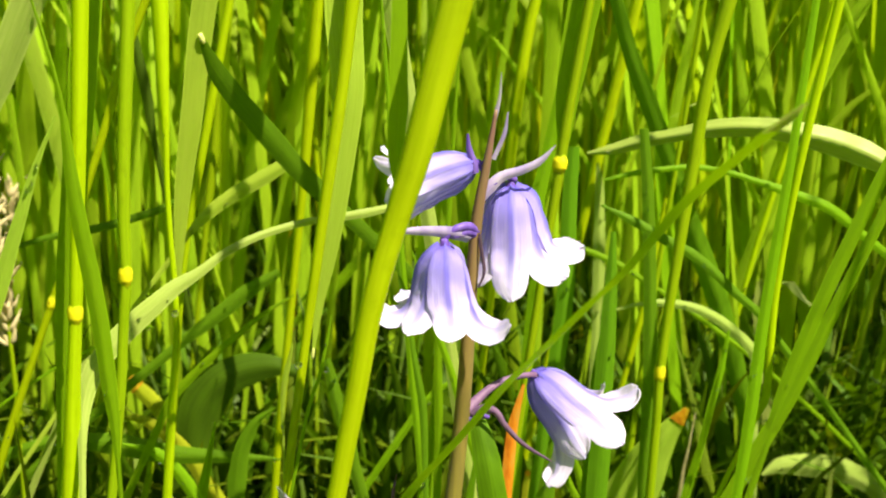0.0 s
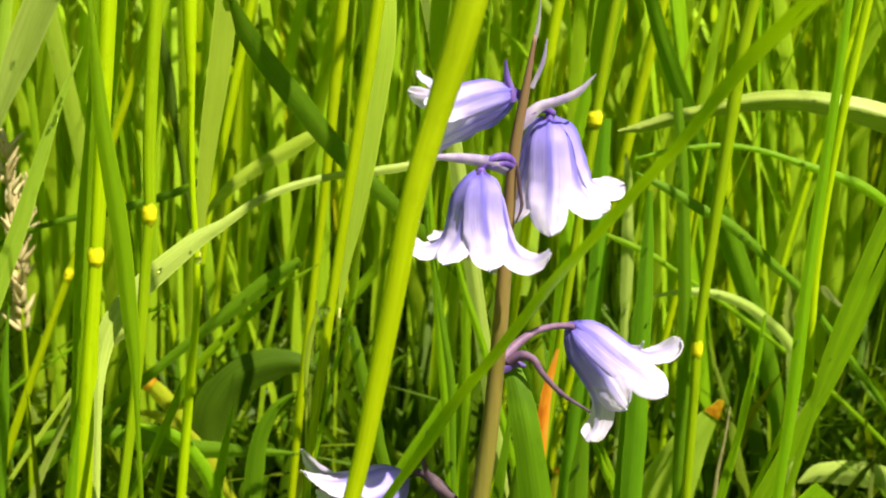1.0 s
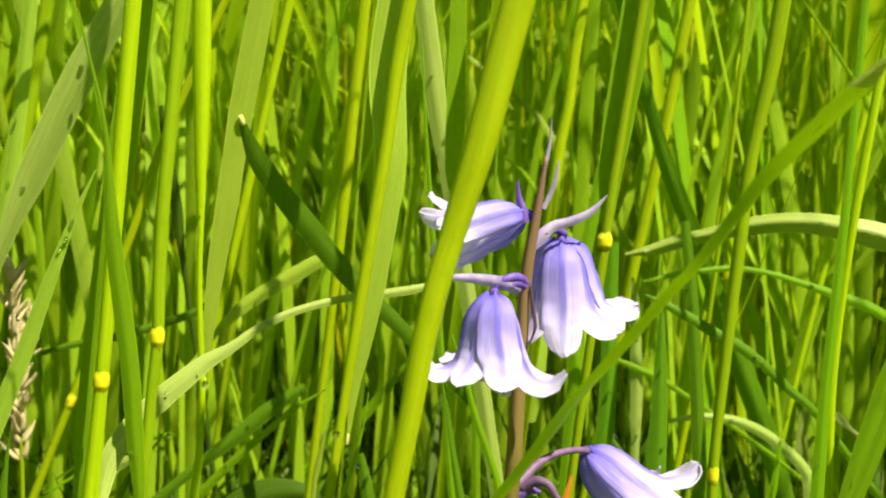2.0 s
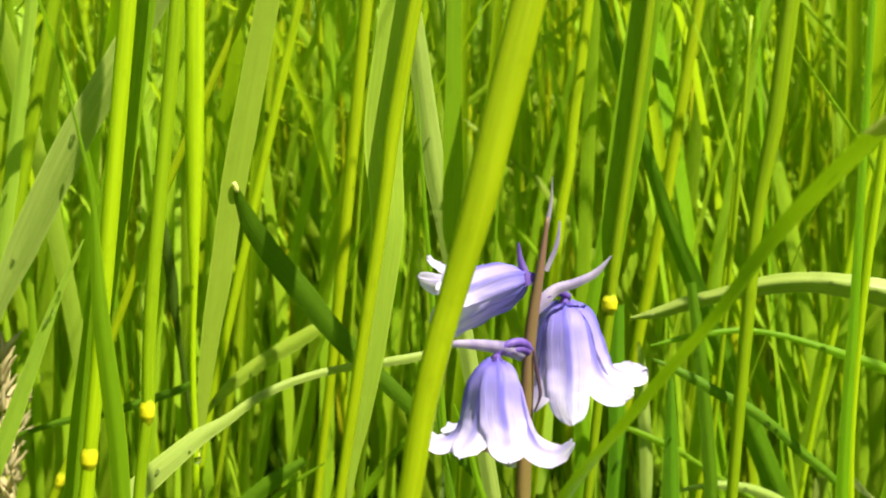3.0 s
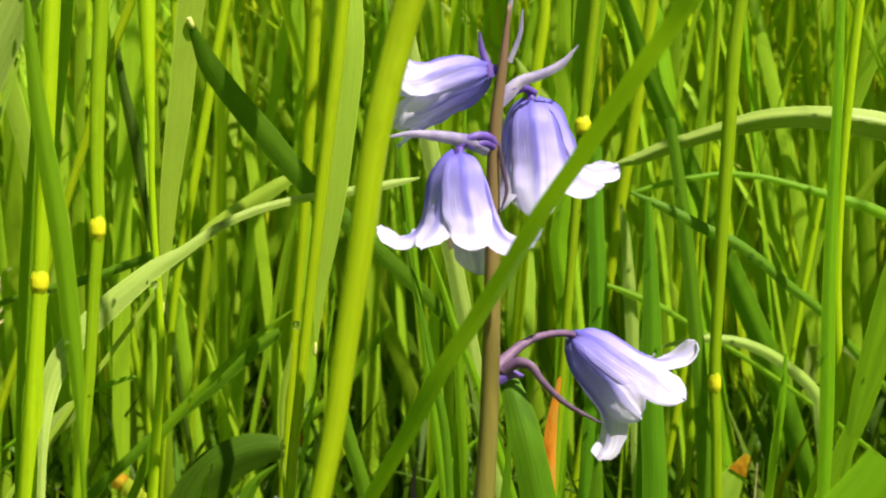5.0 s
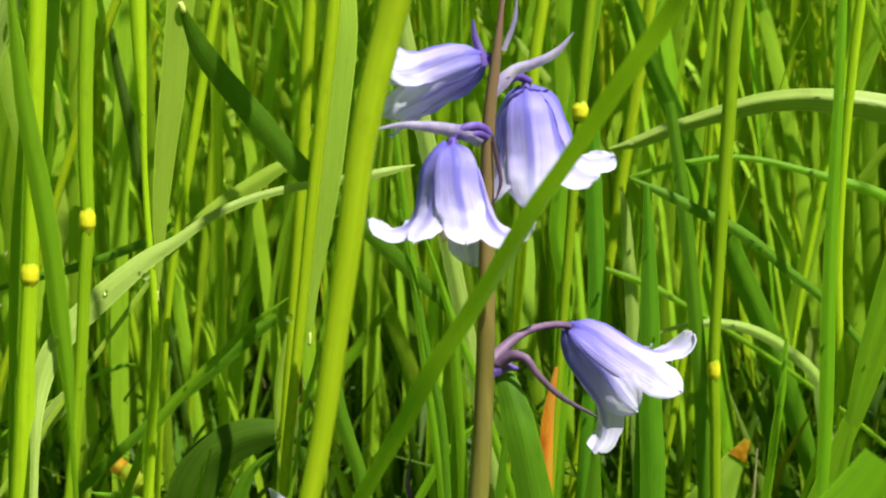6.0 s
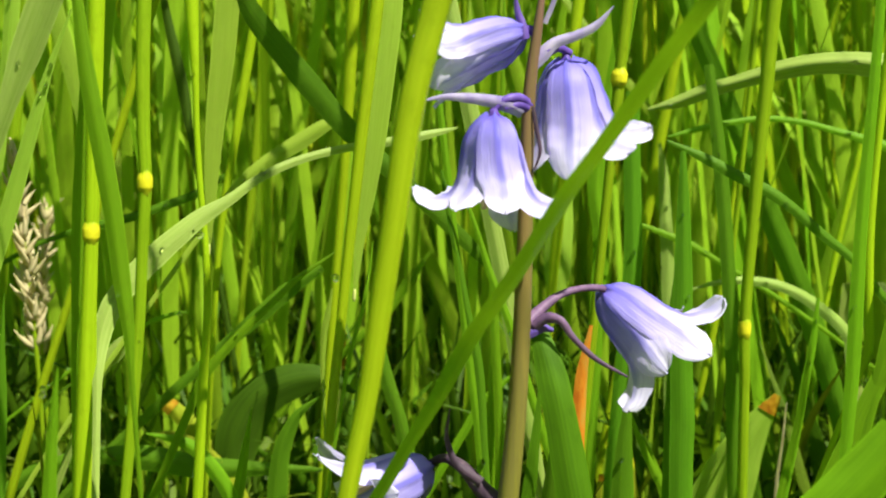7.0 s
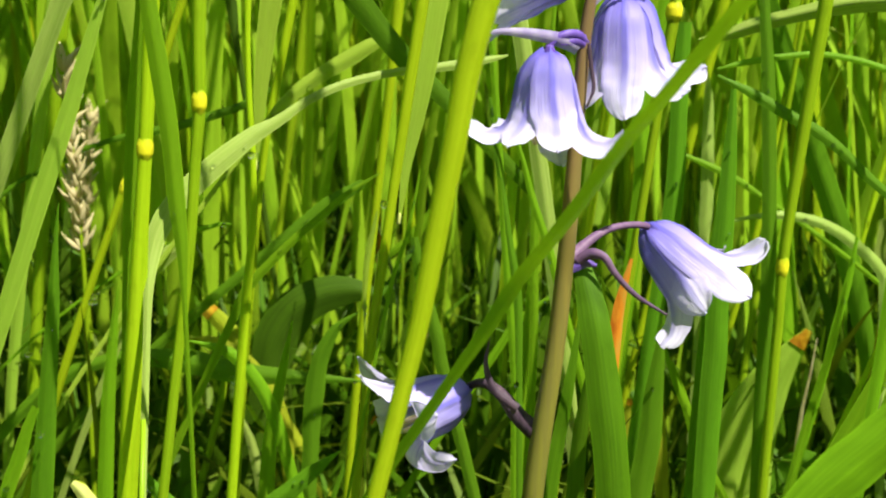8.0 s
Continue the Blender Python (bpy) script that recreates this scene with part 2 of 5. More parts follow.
# ---------- mesh helpers ----------
def curve_points(ctrl, n):
    """n points along a smooth line through the control points, however unevenly they are spaced."""
    c = [Vector(p) for p in ctrl]
    h = [max((b - a).length, 1e-7) for a, b in zip(c, c[1:])]
    way = [(b - a) / d for a, b, d in zip(c, c[1:], h)]
    tangents = [way[0]] + [(way[i] * h[i + 1] + way[i + 1] * h[i]) / (h[i] + h[i + 1]) for i in range(len(h) - 1)] + [way[-1]]
    pts = []
    for k in range(n):
        s = k / (n - 1) * len(h)
        i = min(int(s), len(h) - 1)
        t = s - i
        a, b, u, v = c[i], c[i + 1], tangents[i] * h[i], tangents[i + 1] * h[i]
        pts.append(a * (1 - 3 * t * t + 2 * t ** 3) + u * (t - 2 * t * t + t ** 3) + b * (3 * t * t - 2 * t ** 3) + v * (t ** 3 - t * t))
    return pts


def stepped(values, s):
    """A value between those of a tuple, s from 0 to 1."""
    x = s * (len(values) - 1)
    i = min(int(x), max(len(values) - 2, 0))
    j = min(i + 1, len(values) - 1)
    return values[i] + (values[j] - values[i]) * (x - i)


def mesh_object(name, bm, material, parent=None, label=""):
    me = bpy.data.meshes.new(name)
    bm.to_mesh(me)
    bm.free()
    for p in me.polygons:
        p.use_smooth = True
    me.materials.append(material)
    ob = new(name, me)
    ob.parent = parent
    if label:
        ob["label"] = label
    return ob


part = mesh_object


def ribbon(ctrl, widths, yaw=0.0, fold=0.22, n=26, across=5, twist=0.0, wave=0.0, seed=0, toward=None):
    """A leaf blade: a strip along ctrl (root to tip), widths in mm, keeled along its middle, facing -y turned by yaw, or toward a given way."""
    bm = bmesh.new()
    uv = bm.loops.layers.uv.new("uv")
    pts = curve_points(ctrl, n)
    rows, run = [], 0.0
    for k, p in enumerate(pts):
        s = k / (n - 1)
        run += (p - pts[k - 1]).length if k else 0.0
        tan = (pts[min(k + 1, n - 1)] - pts[max(k - 1, 0)]).normalized()
        a = radians(yaw + twist * s)
        face = Vector(toward) if toward else Vector((math.sin(a), -math.cos(a), 0.12))
        side = tan.cross(face).normalized()
        out = side.cross(tan).normalized()
        w = max(stepped(widths, s), 0.06) * 0.0005
        w *= 1 + 0.07 * noise.noise((seed * 7.1, s * 6.0, 2.0))
        shift = wave * 0.001 * noise.noise((seed * 3.3, s * 4.0, 5.0))
        row = []
        for j in range(across):
            u = j / (across - 1) * 2 - 1
            ripple = 0.04 * noise.noise((u * 2 + seed, s * 9, seed))
            row.append((bm.verts.new(p + side * (u * w + shift) - out * (abs(u) ** 1.1 * fold * w - ripple * w)), ((u + 1) / 2, run * 100)))
        rows.append(row)
    for r0, r1 in zip(rows, rows[1:]):
        for j in range(across - 1):
            quad = (r0[j], r0[j + 1], r1[j + 1], r1[j])
            f = bm.faces.new([q[0] for q in quad])
            for loop, q in zip(f.loops, quad):
                loop[uv].uv = q[1]
    return bm


def tube(ctrl, widths, n=30, sides=10, flat=1.0, seed=0, cap=True):
    """A round stalk along ctrl, with its widths in mm."""
    bm = bmesh.new()
    uv = bm.loops.layers.uv.new("uv")
    pts = curve_points(ctrl, n)
    rows, run = [], 0.0
    for k, p in enumerate(pts):
        s = k / (n - 1)
        run += (p - pts[k - 1]).length if k else 0.0
        tan = (pts[min(k + 1, n - 1)] - pts[max(k - 1, 0)]).normalized()
        side = tan.cross(Vector((0.13, -1, 0.21))).normalized()
        out = side.cross(tan).normalized()
        r = max(stepped(widths, s), 0.05) * 0.0005 * (1 + 0.03 * noise.noise((seed * 5.0, s * 8.0, 1.0)))
        row = []
        for j in range(sides):
            a = 2 * math.pi * j / sides
            groove = 1 - 0.05 * math.cos(3 * a + seed)
            row.append(bm.verts.new(p + side * math.cos(a) * r * groove + out * math.sin(a) * r * flat * groove))
        rows.append((row, run * 100))
    for (r0, v0), (r1, v1) in zip(rows, rows[1:]):
        for j in range(sides):
            i = (j + 1) % sides
            f = bm.faces.new((r0[j], r0[i], r1[i], r1[j]))
            for loop, q in zip(f.loops, ((j, v0), (j + 1, v0), (j + 1, v1), (j, v1))):
                loop[uv].uv = (q[0] / sides, q[1])
    if cap:
        bm.faces.new(rows[-1][0])
        bm.faces.new(rows[0][0][::-1])
    return bm


def grown(ctrl, root, up):
    """Carries a line down into the turf and up past the top of what is known of it."""
    c = [Vector(p) for p in ctrl]
    if root and c[0].z > 0.012:
        d = c[0] - c[1]
        slope = Vector((d.x, d.y, 0)) / max(-d.z, 0.25 * d.length, 1e-4)
        slope = slope.normalized() * min(slope.length, 1.3)
        h = c[0].z
        c = [c[0] + slope * h * 0.75 - Vector((0, 0, h + 0.004)), c[0] + slope * h * 0.45 - Vector((0, 0, h * 0.5))] + c
    if up:
        d = c[-1] - c[-2]
        slope = Vector((d.x, d.y, 0)) / max(d.z, 0.25 * d.length)
        h = up - c[-1].z
        c = c + [c[-1] + slope * h * 0.5 + Vector((0, 0, h * 0.5)), c[-1] + slope * h * 0.9 + Vector((0, 0, h))]
    return c


COUNT = [0]
SURFACES = []


def grass_blade(ctrl, widths, mat, label, root=False, up=None, yaw=0.0, fold=0.32, twist=0.0, tip=None, tip_share=8, face=None):
    COUNT[0] += 1
    line = grown(ctrl, root, up)
    n = 44 if len(line) > 5 else 30
    # widths belong to the control points; spread them over the whole line
    known = len(line) - (2 if root and len(line) > len(ctrl) and Vector(ctrl[0]).z > 0.012 else 0) - (2 if up else 0)
    inner = [stepped(tuple(widths), k / (known - 1)) for k in range(known)]
    w = ([inner[0] * 0.6, inner[0] * 0.9] if root and Vector(ctrl[0]).z > 0.012 else []) + inner + ([inner[-1] * 0.75, 0.2] if up else [])
    base = line[0].copy()
    thing = new("grass_plant")
    thing.location = base
    tagged(thing, label, "grass", "grass round the bluebell")
    part("leaf", ribbon([p - base for p in line], tuple(w), yaw, fold, n, 7, twist, 0.4, COUNT[0], face), GRASS[mat], thing)
    if tip:
        end = [p - base for p in curve_points(line, 60)[-tip_share - 1:]]
        ww = [stepped(tuple(w), (59 - tip_share + k) / 59) * 1.06 for k in range(tip_share + 1)]
        for k in range(tip_share + 1):
            end[k] = end[k] + Vector((0, -0.0003, 0))
        part("withered_tip", ribbon(end, tuple(ww), yaw, fold, 16, 7, twist, 0.2, COUNT[0], face), tip, thing, "yellow withered tip" if tip in (COLLAR, NODE) else "withered orange-brown tip")
    if root:
        foot = [p - base for p in curve_points(line, 40)[:5]]
        part("sheath", tube(foot, (min(widths[0] * 0.8, 1.6), min(widths[0] * 0.8, 1.6), min(widths[0] * 0.6, 1.2)), 8, 8, 0.7), GRASS["stem"], thing, "pale leaf sheath at its foot")
    SURFACES.append((mat, curve_points(ctrl, 12), tuple(widths)))
    return thing


def grass_stem(ctrl, widths, mat, label, root=False, up=None, yaw=0.0, node_at=None, node_size=1.18):
    COUNT[0] += 1
    line = grown(ctrl, root, up)
    low = 2 if root else 0
    known = len(line) - low - (2 if up else 0)
    inner = [stepped(tuple(widths), k / (known - 1)) for k in range(known)]
    w = [inner[0], inner[0]] * (low // 2) + inner + ([inner[-1], inner[-1] * 0.8] if up else [])
    base = line[0].copy()
    thing = new("grass_plant")
    thing.location = base
    tagged(thing, label, "grass", "grass round the bluebell")
    local = [p - base for p in line]
    part("culm", tube(local, tuple(w), 46, 10, 0.9, COUNT[0]), GRASS[mat], thing)
    if node_at is not None:
        dense = curve_points(local, 200)
        k = min(range(200), key=lambda i: abs(dense[i].z + base.z - node_at))
        d = (dense[min(k + 2, 199)] - dense[max(k - 2, 0)]).normalized()
        r = stepped(tuple(w), k / 199)
        p = dense[k]
        q = node_size
        part("node", tube([p - d * 0.0020, p - d * 0.0010, p, p + d * 0.0010, p + d * 0.0020], (r * 0.8, r * 1.0, r * q, r * (q + 0.02), r * q, r * 1.0, r * 0.8), 18, 12), NODE, thing, "swollen yellow node")
    SURFACES.append(("stem", curve_points(ctrl, 12), tuple(widths)))
    return thing


def leaf_on(stem, ctrl, widths, mat, label, up=None, yaw=0.0, fold=0.2):
    """A leaf blade that grows from a stem's collar."""
    line = [p - stem.location for p in grown(ctrl, False, up)]
    inner = [stepped(tuple(widths), k / (len(ctrl) - 1)) for k in range(len(ctrl))] + ([widths[-1] * 0.75, 0.2] if up else [])
    ob = part("leaf", ribbon(line, tuple(inner), yaw, fold, 40, 5, 0, 0.4, len(ctrl) + widths[0]), GRASS[mat], stem, label)
    p = line[0]
    d = (line[1] - line[0]).normalized()
    r = widths[0] * 0.9
    if widths[0] > 2.5:
        return ob
    part("collar", tube([p - d * 0.0010, p - d * 0.0002, p + d * 0.0005, p + d * 0.0010], (r, r * 1.25, r * 1.2, r * 0.6), 8, 10), COLLAR, stem, "pale leaf collar")
    return ob


# ---------- ground: one sheet to the horizon ----------
def build_ground():
    radii = [0.0] + [0.02 * 1.17 ** k for k in range(63)]
    spokes = 72
    verts, faces = [(0.0, 0.2, 0.0)], []
    for r in radii[1:]:
        for k in range(spokes):
            a = 2 * math.pi * k / spokes
            x, y = r * math.cos(a), 0.2 + r * math.sin(a)
            z = 0.006 * noise.noise((x * 14, y * 14, 0)) + 0.003 * noise.noise((x * 60, y * 60, 3)) - 0.004
            z += min(r, 40) * 0.006 * noise.noise((x * 0.25, y * 0.25, 7)) if r > 1 else 0
            verts.append((x, y, z))
    for k in range(spokes):
        faces.append((0, 1 + k, 1 + (k + 1) % spokes))
    for i in range(len(radii) - 2):
        for k in range(spokes):
            a, b = 1 + i * spokes + k, 1 + i * spokes + (k + 1) % spokes
            faces.append((a, a + spokes, b + spokes, b))
    me = bpy.data.meshes.new("ground")
    me.from_pydata(verts, [], faces)
    for p in me.polygons:
        p.use_smooth = True
    me.materials.append(ground_material())
    tagged(new("ground", me), "dark damp soil and litter under meadow grass", "ground", kind="structure")


build_ground()


# ---------- the bluebell ----------
def petal_mesh(length, girth, curl, wide, offset, cone, seed, twist=0.0):
    """One petal of a bell: it runs down the bell's side along +z, then bends outwards in an arc at its end."""
    side = [(0.7, 0.0), (2.3, 0.7), (3.8, 2.8), (4.5, 6.0), (4.85, 8.6)]
    line = [Vector((r * girth * (1 + cone * (i / 7 - 0.3)), 0, z * length / 17.0)) for i, (r, z) in enumerate(side)]
    way, step = math.atan2(line[-1].x - line[-2].x, line[-1].z - line[-2].z), length * 0.115
    for i in range(5):
        way += curl * radians((14, 30, 44, 44, 30)[i]) + cone * 0.05
        line.append(line[-1] + Vector((math.sin(way), 0, math.cos(way))) * step)
    n = 34
    pts = curve_points(line, n)
    half = (0.8, 1.9, 2.6, 2.9, 3.05, 3.1, 3.05, 2.95, 2.8, 2.65, 2.5)
    bm = bmesh.new()
    uv = bm.loops.layers.uv.new("uv")
    rows = []
    for k, p in enumerate(pts):
        s = k / (n - 1)
        tan = (pts[min(k + 1, n - 1)] - pts[max(k - 1, 0)]).normalized()
        out = Vector((tan.z, 0, -tan.x))
        w = stepped(half, s) * wide * girth * math.sqrt(max(0.012, 1 - (max(0.0, s - 0.76) / 0.24) ** 2.4)) * (1 + 0.16 * s * noise.noise((seed * 3.1, s * 9, 2.0)))
        row = []
        for j in range(11):
            u = j / 5 - 1
            a = u * w / max(p.x + 0.6, 2.2)
            bend = 1 - 0.8 * max(0, s - 0.60) / 0.40
            r = max(p.x, 0.5)
            q = Vector((p.x - r * (1 - math.cos(a)) * bend, u * w * (math.sin(a) / a if abs(a) > 1e-4 else 1), p.z))
            ridge = 0.55 * math.exp(-(u / 0.18) ** 2) + 0.10 * math.cos(u * 17) - 0.16 * abs(u) ** 3 - 0.25 * max(0, s - 0.7) * (1 - u * u)
            fuzz = 0.65 * noise.noise((u * 1.5 + seed, s * 3.5, seed * 1.7)) * s + 0.24 * noise.noise((u * 4 + seed, s * 9, seed)) + 0.7 * u * u * max(0.0, s - 0.55) * noise.noise((u * 2 + seed, s * 22, seed * 2.3))
            q += out * (ridge * (1 - 0.4 * s) + offset * (1 - 0.5 * s) + fuzz)
            q += Vector((0, 0.9 * noise.noise((seed, s * 2.0, 9.0)) * s, 0))
            q += tan * 0.5 * noise.noise((u * 3.5, seed * 1.3, 3.0)) * max(0.0, s - 0.75) / 0.25
            turn = radians(twist) * max(0.0, (s - 0.5) / 0.5) ** 1.3
            q += (out * math.sin(turn) - Vector((0, 1 - math.cos(turn), 0))) * u * w
            row.append((bm.verts.new(q * 0.001), (j / 10, s)))
        rows.append(row)
    for r0, r1 in zip(rows, rows[1:]):
        for j in range(10):
            quad = (r0[j], r0[j + 1], r1[j + 1], r1[j])
            f = bm.faces.new([x[0] for x in quad])
            for loop, x in zip(f.loops, quad):
                loop[uv].uv = x[1]
    return bm


def bell(plant, base, axis, length, girth, petals, wide=1.0, cone=0.0, anthers=False):
    """A six-petalled bell that hangs from base towards axis, with its parts. Each petal has its angle round the bell from its right side (+x), its curl, its stretch and the twist of its end."""
    z = Vector(axis).normalized()
    x = (Vector((1, 0, 0)) - z * z.x).normalized()
    y = z.cross(x)
    turn = Matrix((x, y, z)).transposed().to_4x4()
    flower = part("flower", tube([(0, 0, -0.0012), (0, 0, -0.0004), (0, 0, 0.0006), (0, 0, 0.0016)], (0.9, 1.6, 2.0, 1.2), 10, 12), VIOLET, plant, "nodding lilac bell with six petals")
    flower.matrix_local = Matrix.Translation(Vector(base) - plant.location) @ turn
    for k in range(6):
        angle, curl, stretch, *twist = petals[k]
        bm = petal_mesh(length * stretch, girth, curl, wide, 0.42 if k % 2 else -0.26, cone, k + length, *twist)
        ob = part("petal", bm, PETAL, flower)
        ob.matrix_local = pose(0, 0, 0, 0, 0, angle)
    for k in range(0 if anthers is None else 6 if anthers else 3):
        a = math.radians(60 * k + 25)
        c, s = math.cos(a), math.sin(a)
        part("stamen", tube([(c * 0.001, s * 0.001, 0.001), (c * 0.0022, s * 0.0022, 0.005), (c * 0.0024, s * 0.0024, 0.0095), (c * 0.0022, s * 0.0022, 0.0118)], (0.35, 0.35, 0.4, 0.9, 0.7), 12, 6), ANTHER, flower, "cream stamen")
    return flower


STEM_LINE = [(0.0010, 0.1650, -0.004), (0.0024, 0.1655, 0.050), (0.0050, 0.1660, 0.0960), (0.0075, 0.1660, 0.1180), (0.0088, 0.1660, 0.1380), (0.0093, 0.1660, 0.1500), (0.0100, 0.1660, 0.1616), (0.0112, 0.1662, 0.1695), (0.0124, 0.1664, 0.1775)]


def build_bluebell():
    plant = new("bluebell")
    plant.location = (0.0010, 0.1650, 0.0)
    o = plant.location
    tagged(plant, "bluebell with five nodding lilac flowers in long grass", "flower")

    def near(points):
        return [Vector(p) - o for p in points]

    part("stalk", tube(near(STEM_LINE), (4.0, 3.8, 3.2, 2.7, 2.3, 1.95, 1.75, 1.3, 0.5), 60, 14, 1.0, 3), STALK, plant, "brownish green flower stalk")
    # upper flower, turned aside
    bell(plant, (0.0088, 0.1676, 0.1690), (-0.89, -0.20, -0.30), 12.9, 0.68, ((20, 0.08, 1.0), (80, 0.22, 1.0), (140, 0.32, 0.96), (200, 0.30, 1.04), (262, 0.15, 1.0), (318, 0.10, 1.05)), 1.1, anthers=None)
    # flower beside the stalk, hanging straight down
    bell(plant, (0.0152, 0.1706, 0.1648), (0.05, -0.03, -1), 15.0, 0.93, ((44, 0.40, 0.97, -40), (94, 0.04, 1.0), (146, 0.06, 0.92), (206, 0.12, 1.02), (264, 0.2, 0.98), (2, 0.60, 0.94, -55)), 1.14, 0.26)
    # flower before the stalk, wide open
    bell(plant, (0.0052, 0.1622, 0.1577), (0.02, 0.04, -1), 13.4, 0.83, ((34, 0.72, 1.20, -35), (84, 0.14, 0.90), (128, 0.20, 0.88), (170, 0.75, 1.16, 35), (228, 0.45, 1.0), (284, 0.0, 1.18)), 1.2, 0.55)
    # lower flower, pointing outwards
    bell(plant, (0.0207, 0.1752, 0.1317), (0.69, -0.20, -0.69), 13.7, 0.86, ((10, 0.44, 1.12, -50), (66, 0.0, 1.14), (114, 0.06, 0.97), (156, 0.42, 1.22, 45), (240, 0.3, 1.0), (312, 0.50, 1.04, 40)), 1.2, 0.40)
    # lowest flower, seen into its mouth
    bell(plant, (-0.0062, 0.1755, 0.1052), (-0.83, -0.50, -0.22), 16.0, 0.95, ((95, 0.30, 1.1), (38, 0.75, 1.0), (-12, 1.0, 1.0), (-58, 1.1, 1.05), (158, 0.5, 1.0), (222, 0.6, 1.0)), 1.15, 0.15, anthers=True)

    def stalklet(points, widths, label="purple flower stalk"):
        part("pedicel", tube(near(points), widths, 20, 8), {"brown": BROWN_BRACT, "mauve": PEDICEL}.get(label.split("-")[0].split()[0], VIOLET), plant, label)

    def bract(points, widths, mat=VIOLET, label="violet bract", yaw=0):
        part("bract", ribbon(near(points), widths, yaw, 0.5, 20, 5), mat, plant, label)

    stalklet([(0.0111, 0.1662, 0.1685), (0.0103, 0.1672, 0.1692), (0.0090, 0.1677, 0.1695)], (1.5, 1.2, 1.1))
    stalklet([(0.0106, 0.1664, 0.1650), (0.0122, 0.1680, 0.1660), (0.0142, 0.1700, 0.1668), (0.0158, 0.1708, 0.1660)], (1.7, 1.5, 1.2, 1.1))
    stalklet([(0.0099, 0.1660, 0.1592), (0.0086, 0.1648, 0.1602), (0.0062, 0.1634, 0.1598), (0.0047, 0.1629, 0.1582)], (1.7, 1.4, 1.1, 1.0))
    stalklet([(0.0089, 0.1668, 0.1288), (0.0111, 0.1685, 0.1306), (0.0137, 0.1702, 0.1322), (0.0165, 0.1718, 0.1328), (0.0197, 0.1735, 0.1326), (0.0215, 0.1752, 0.1317)], (2.2, 1.5, 1.15, 1.0, 1.0, 1.1), "mauve-brown curved flower stalk")
    stalklet([(0.0051, 0.1664, 0.1026), (0.0025, 0.1687, 0.1039), (-0.0006, 0.1709, 0.1068), (-0.0033, 0.1732, 0.1074), (-0.0059, 0.1755, 0.1058)], (3.0, 2.6, 1.9, 1.4, 1.2), "brown-purple flower stalk")
    bract([(0.0095, 0.1660, 0.1680), (0.0092, 0.1660, 0.1697), (0.0086, 0.1660, 0.1716), (0.0083, 0.1660, 0.1740)], (1.4, 1.2, 0.9, 0.3), VIOLET, "violet bract")
    bract([(0.0103, 0.1655, 0.1643), (0.0118, 0.1660, 0.1659), (0.0133, 0.1665, 0.1673), (0.0163, 0.1670, 0.1683), (0.0191, 0.1675, 0.1696), (0.0215, 0.1680, 0.1721)], (1.6, 1.9, 1.6, 1.3, 1.1, 0.12), GREY_BRACT, "greyish violet pointed bract")
    bract([(0.0108, 0.1660, 0.1648), (0.0124, 0.1662, 0.1664), (0.0140, 0.1670, 0.1668)], (1.4, 1.5, 0.5), VIOLET, "short violet bract")
    bract([(0.0092, 0.1648, 0.1584), (0.0074, 0.1634, 0.1593), (0.0048, 0.1621, 0.1600), (0.0017, 0.1607, 0.1605), (-0.0011, 0.1594, 0.1607), (-0.0039, 0.1580, 0.1603)], (2.0, 2.0, 1.7, 1.3, 0.8, 0.15), GREY_BRACT, "long lilac bract")
    bract([(0.0100, 0.1650, 0.1588), (0.0085, 0.1640, 0.1594), (0.0066, 0.1632, 0.1590)], (1.4, 1.3, 0.4), VIOLET, "short violet bract")
    bract([(0.0104, 0.1650, 0.1590), (0.0108, 0.1648, 0.1560), (0.0112, 0.1645, 0.1530), (0.0104, 0.1645, 0.1506)], (0.5, 0.6, 0.5, 0.2), BROWN_BRACT, "thin dark violet bract")
    bract([(0.0100, 0.1660, 0.1287), (0.0119, 0.1656, 0.1300), (0.0135, 0.1652, 0.1298), (0.0151, 0.1648, 0.1277), (0.0179, 0.1644, 0.1248), (0.0227, 0.1640, 0.1219)], (1.5, 1.6, 1.2, 0.9, 0.8, 0.3), PEDICEL, "long dusky violet bract")
    bract([(0.0092, 0.1658, 0.1278), (0.0110, 0.1664, 0.1284), (0.0128, 0.1668, 0.1280)], (1.6, 1.6, 0.5), VIOLET, "short violet bract")
    bract([(0.0021, 0.1672, 0.1057), (-0.0011, 0.1681, 0.1078), (-0.0027, 0.1691, 0.1114), (-0.0022, 0.1700, 0.1160)], (1.6, 1.2, 0.8, 0.15), BROWN_BRACT, "dark curved bract")
    bract([(0.0122, 0.1664, 0.1760), (0.0128, 0.1664, 0.1790), (0.0130, 0.1660, 0.1830)], (0.7, 0.5, 0.1), GREY_BRACT, "withered tip of the flower stalk")
    bract([(0.0122, 0.1668, 0.1700), (0.0138, 0.1672, 0.1740), (0.0142, 0.1676, 0.1770)], (0.7, 0.6, 0.2), GREY_BRACT, "withered bract")

    def basal_leaf(points, widths, yaw=0, fold=0.3):
        part("leaf", ribbon(near(points), widths, yaw, fold, 36, 7, 0, 0.3, 4), GRASS["deep"], plant, "strap-shaped dark green basal leaf")

    basal_leaf([(0.006, 0.163, -0.004), (0.0146, 0.1615, 0.043), (0.0165, 0.1620, 0.0936), (0.0144, 0.1630, 0.1110), (0.0123, 0.1645, 0.1216), (0.0102, 0.1680, 0.1290)], (4.0, 5.0, 5.2, 5.0, 4.4, 2.0))
